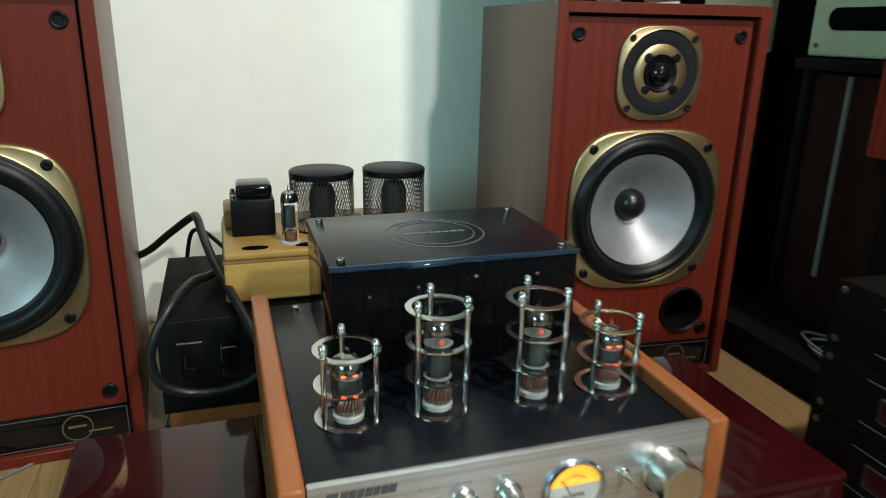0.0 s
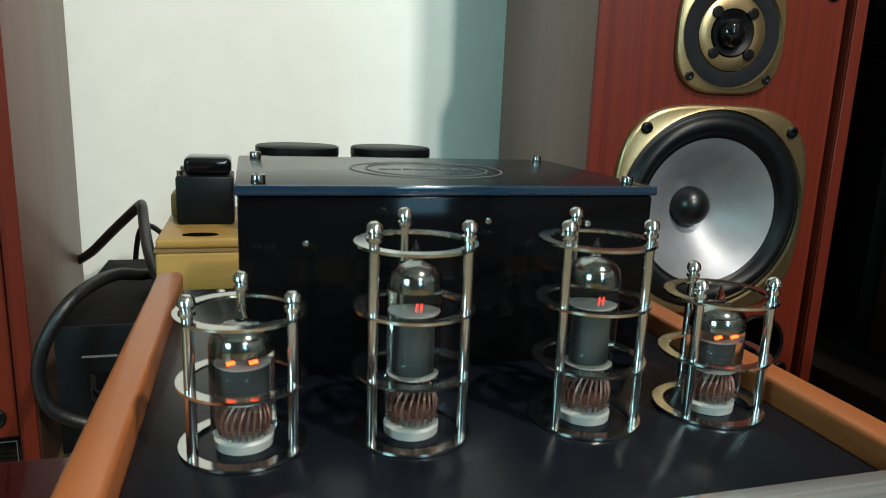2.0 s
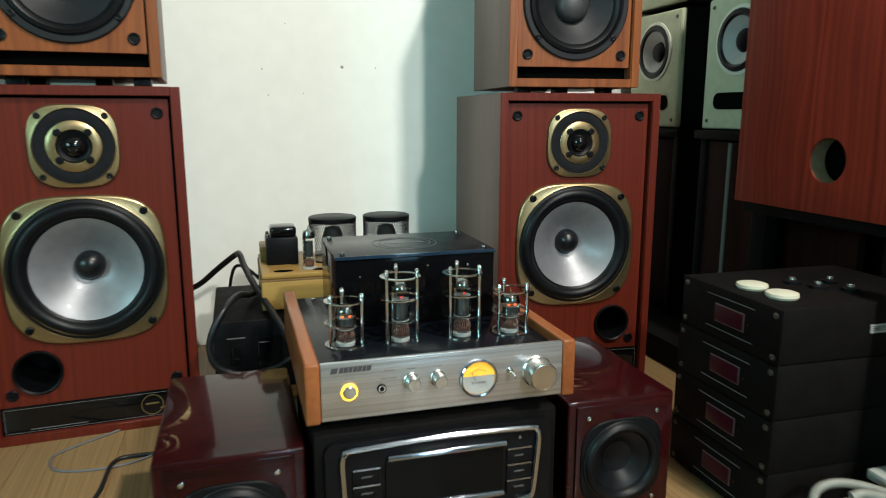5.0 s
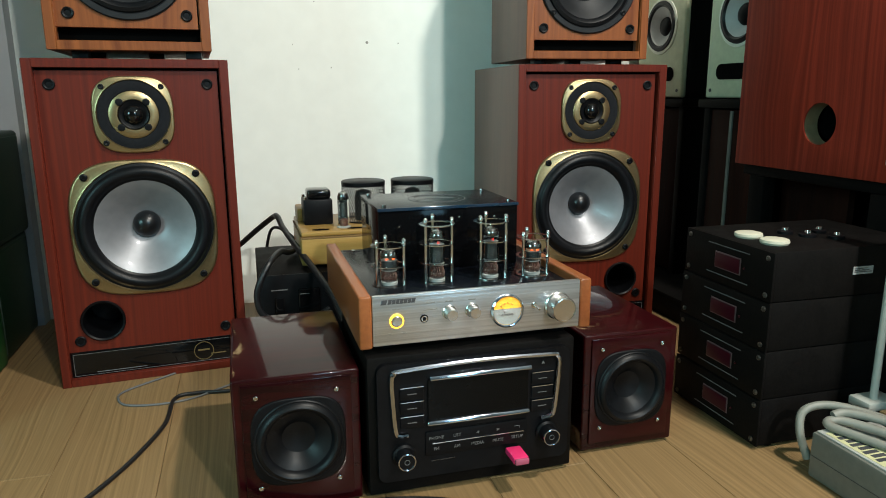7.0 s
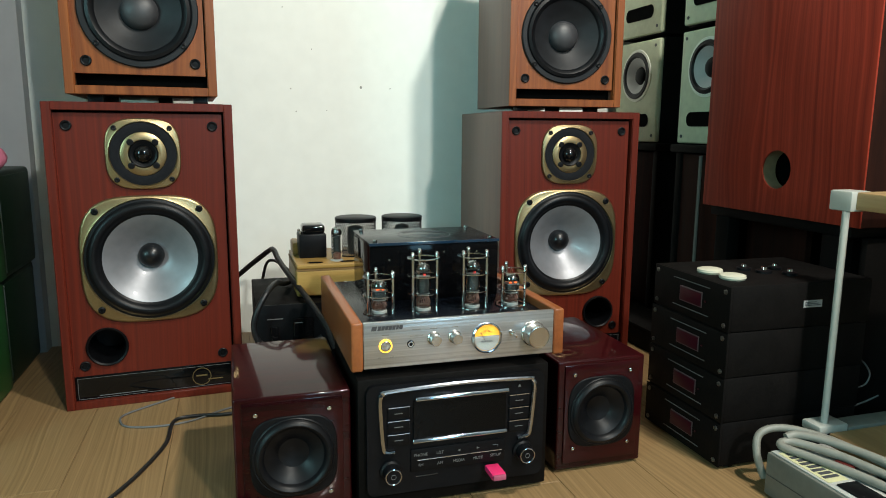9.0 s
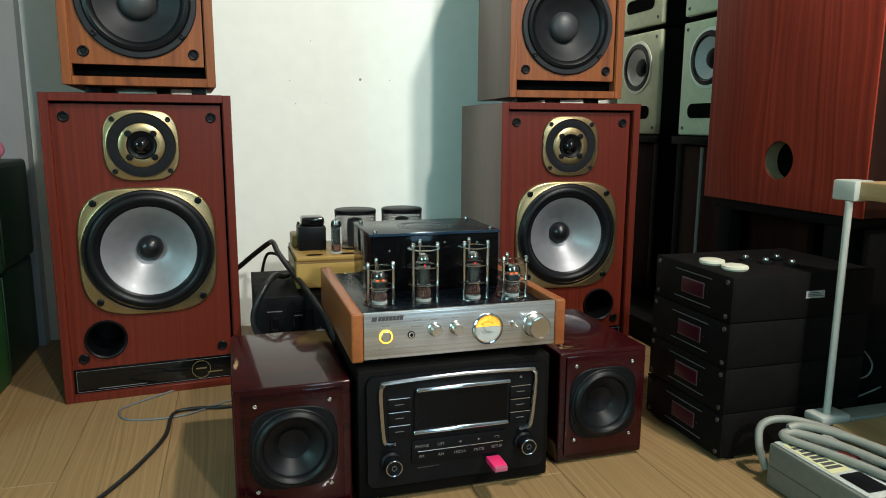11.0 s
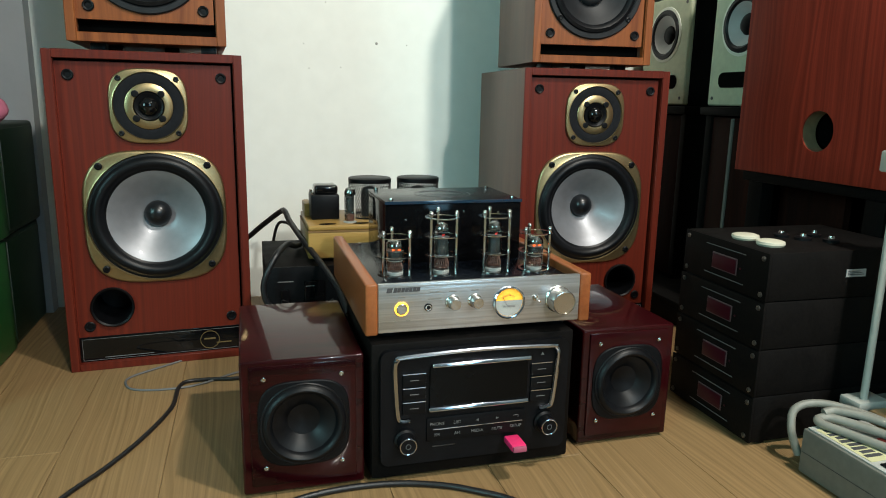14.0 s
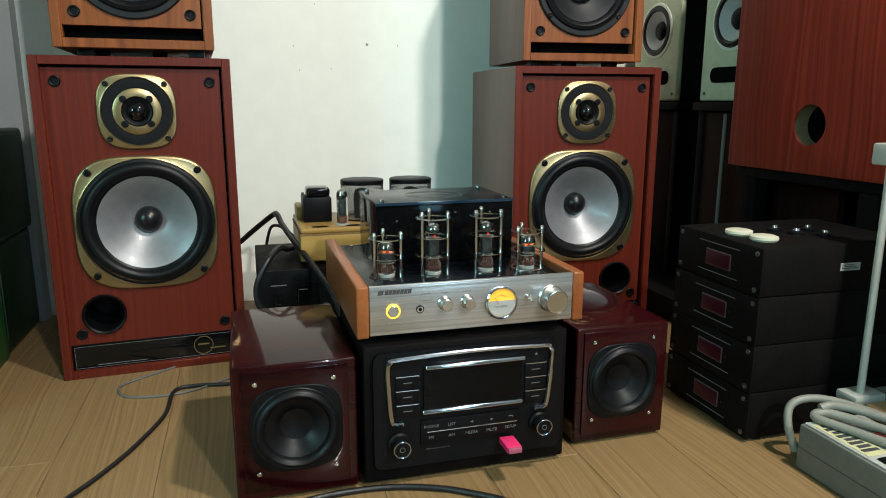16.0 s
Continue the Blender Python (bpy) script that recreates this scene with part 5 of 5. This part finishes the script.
# ---- cords on the floor ----
for nm, lab, r, mt_, pts in (
    ("mains_cable", "black mains cord lying on the laminate floor", 0.0034, CABLEB, [(-0.30, 0.40), (-0.334, 0.397), (-0.383, 0.404), (-0.42, 0.390), (-0.427, 0.295), (-0.458, 0.196), (-0.491, 0.123), (-0.522, 0.071), (-0.58, -0.02), (-0.70, -0.12)]),
    ("speaker_cable", "thin grey loudspeaker cord looped on the floor", 0.0020, DIMPRINT, [(-0.27, 0.56), (-0.337, 0.537), (-0.40, 0.53), (-0.457, 0.492), (-0.508, 0.451), (-0.515, 0.422), (-0.497, 0.389), (-0.445, 0.377), (-0.391, 0.386), (-0.335, 0.423), (-0.28, 0.45)]),
    ("floor_cable", "black cord curving on the floor before the radio", 0.0042, CABLEB, [(-0.45, -0.20), (-0.36, -0.09), (-0.29, -0.045), (-0.229, -0.022), (-0.17, -0.016), (-0.112, -0.022), (-0.056, -0.042), (-0.018, -0.066), (0.012, -0.090), (0.05, -0.14), (0.06, -0.25)]),
):
    cd = thing(nm, lab, "cable")
    part("cable_run", tube([(x, yy, FLOOR + r) for x, yy in pts], r, 10, 8), mt_, cd)
tg = thing("cable_tangle", "loose tangle of thin grey cords on the low plinth", "cable")
for k in range(4):
    a = 0.9 * k
    part("cord", tube([(0.650 + 0.010 * k, 0.226, 0.050 + 0.008 * k), (0.662 + 0.006 * k, 0.235 + 0.01 * k, 0.0735), (0.70, 0.27 + 0.05 * math.cos(a), 0.0735 + 0.004 * k), (0.735 + 0.01 * k, 0.33, 0.085 + 0.016 * math.sin(a) ** 2), (0.71, 0.40 + 0.02 * k, 0.0735 + 0.004 * k), (0.675, 0.36 + 0.03 * math.sin(a), 0.0735 + 0.004 * k), (0.69, 0.29, 0.080 + 0.006 * k)], 0.0024, 8, 6), DIMPRINT if k % 2 else CABLEG, tg)
wc = thing("white_cable", "thin pale cable hanging behind the desk leg", "cable")
part("cable_run", tube([(0.611, -0.03, 0.168), (0.64, -0.03, 0.176), (0.666, -0.03, 0.18), (0.694, -0.03, 0.169), (0.716, -0.03, 0.146), (0.717, -0.03, 0.13), (0.704, -0.03, 0.12), (0.667, -0.03, 0.118), (0.637, -0.03, 0.124)], 0.0014, 8, 8), DIMPRINT, wc)
part("cable_run", tube([(0.609, -0.03, 0.1), (0.641, -0.03, 0.091), (0.675, -0.03, 0.085), (0.71, -0.03, 0.09), (0.743, -0.03, 0.099)], 0.0014, 8, 8), DIMPRINT, wc)

# ---- green crates on the west side ----
for z0, z1, grow in ((FLOOR, 0.238, 0.0), (0.239, 0.455, 0.008)):
    cr = thing("storage_crate", "green plastic drawer crate stacked in two, shade in its darker green", "crate", pose(-0.752, 0.30, 0), "green crates")
    part("body", block(-0.42, grow, 0, 0.60, z0, z1, 0.008, 3), SHADEGREEN, cr)
    # far part in shaded green, near part in lit green, for the speaker's shadow
    part("side_panel", block(grow - 0.002, grow + 0.003, 0.37, 0.585, z0 + 0.012, z1 - 0.010, 0.002), SHADEGREEN, cr, "far part of the green side, coloured as in shade")
    df = part("lit_drawer_front", block(grow - 0.002, grow + 0.006, 0.0, 0.355, z0 + 0.004, z1 - 0.004, 0.004, 3), LITGREEN, cr, "near part of the green side, coloured as lit")
    part("label_holder", cut(block(grow + 0.004, grow + 0.009, 0.185, 0.260, z0 + 0.088, z0 + 0.135, 0.002), block(grow + 0.007, grow + 0.02, 0.192, 0.253, z0 + 0.094, z0 + 0.129)), LABELGREY, df, "pale grey label holder")
pk = thing("pink_bundle", "pink cloth bundle on top of the green crate", "cloth", pose(-0.772, 0.66, 0.455))
b = bmesh.new()
bmesh.ops.create_icosphere(b, subdivisions=3, radius=0.05)
for v in b.verts:
    v.co += 0.008 * noise.noise_vector(v.co * 25)
    v.co.z = max(v.co.z * 0.65 + 0.026, 0.0)
part("cloth", b, PINK, pk)

# ---- marks on the wall ----
for x, z, r in ((0.032, 0.650, 0.0036), (0.110, 0.649, 0.0016), (-0.148, 0.643, 0.0015), (-0.058, 0.590, 0.0013), (-0.136, 0.586, 0.0015), (-0.093, 0.742, 0.0013), (-0.163, 0.841, 0.0016)):
    tagged(part("wall_mark", lathe([(r, 0), (r * 0.7, 0.0008), (0, 0.0010)], 9, pose(x, WALL_Y, z) @ TO_FRONT), CHIP), "small chip in the wall paint", "mark", kind="structure")

# ---- ceiling lamp ----
cl = thing("pendant_lamp", "pendant lamp with a white shade hanging from the ceiling", "lamp", pose(0.62, -0.86, 2.10))
part("shade", lathe([(0.16, 0.02), (0.15, 0.06), (0.05, 0.10), (0.02, 0.11)], 32), WHITEP, cl)
part("cord", lathe([(0, 0.10), (0.006, 0.10), (0.006, 0.40), (0, 0.40)], 12), WHITEP, cl)

c2 = thing("ceiling_lamp", "round white ceiling lamp fixed to the ceiling", "lamp", pose(0.69, -3.05, 2.30))
part("housing", lathe([(0.10, 0.02), (0.16, 0.06), (0.16, 0.20), (0, 0.20)], 32), WHITEP, c2)

# ---- floor planks ----
plank_meshes = {}
PW, PL = 0.1455, 1.22
for i in range(-19, 12):
    for j in range(-5, 3):
        x0, y0 = i * PW + 0.017, (j + (0.37 * i) % 1.0) * PL
        xa, xb = max(x0, -2.6), min(x0 + PW, 1.5)
        ya, yb = max(y0, -3.4), min(y0 + PL, WALL_Y)
        if xb - xa < 0.01 or yb - ya < 0.01:
            continue
        size = (round(xb - xa, 3), round(yb - ya, 3))
        if size not in plank_meshes:
            pm = bmesh.new()
            hx, hy = (xb - xa) / 2 - 0.0003, (yb - ya) / 2 - 0.0003
            block(-hx, hx, -hy, hy, -0.012, 0.0, 0.0006, 1, pm)
            me = bpy.data.meshes.new("plank")
            pm.to_mesh(me)
            pm.free()
            me.materials.append(PLANK)
            plank_meshes[size] = me
        ob = new("plank", plank_meshes[size])
        ob.parent = floor
        ob.matrix_basis = pose((xa + xb) / 2, (ya + yb) / 2, FLOOR)
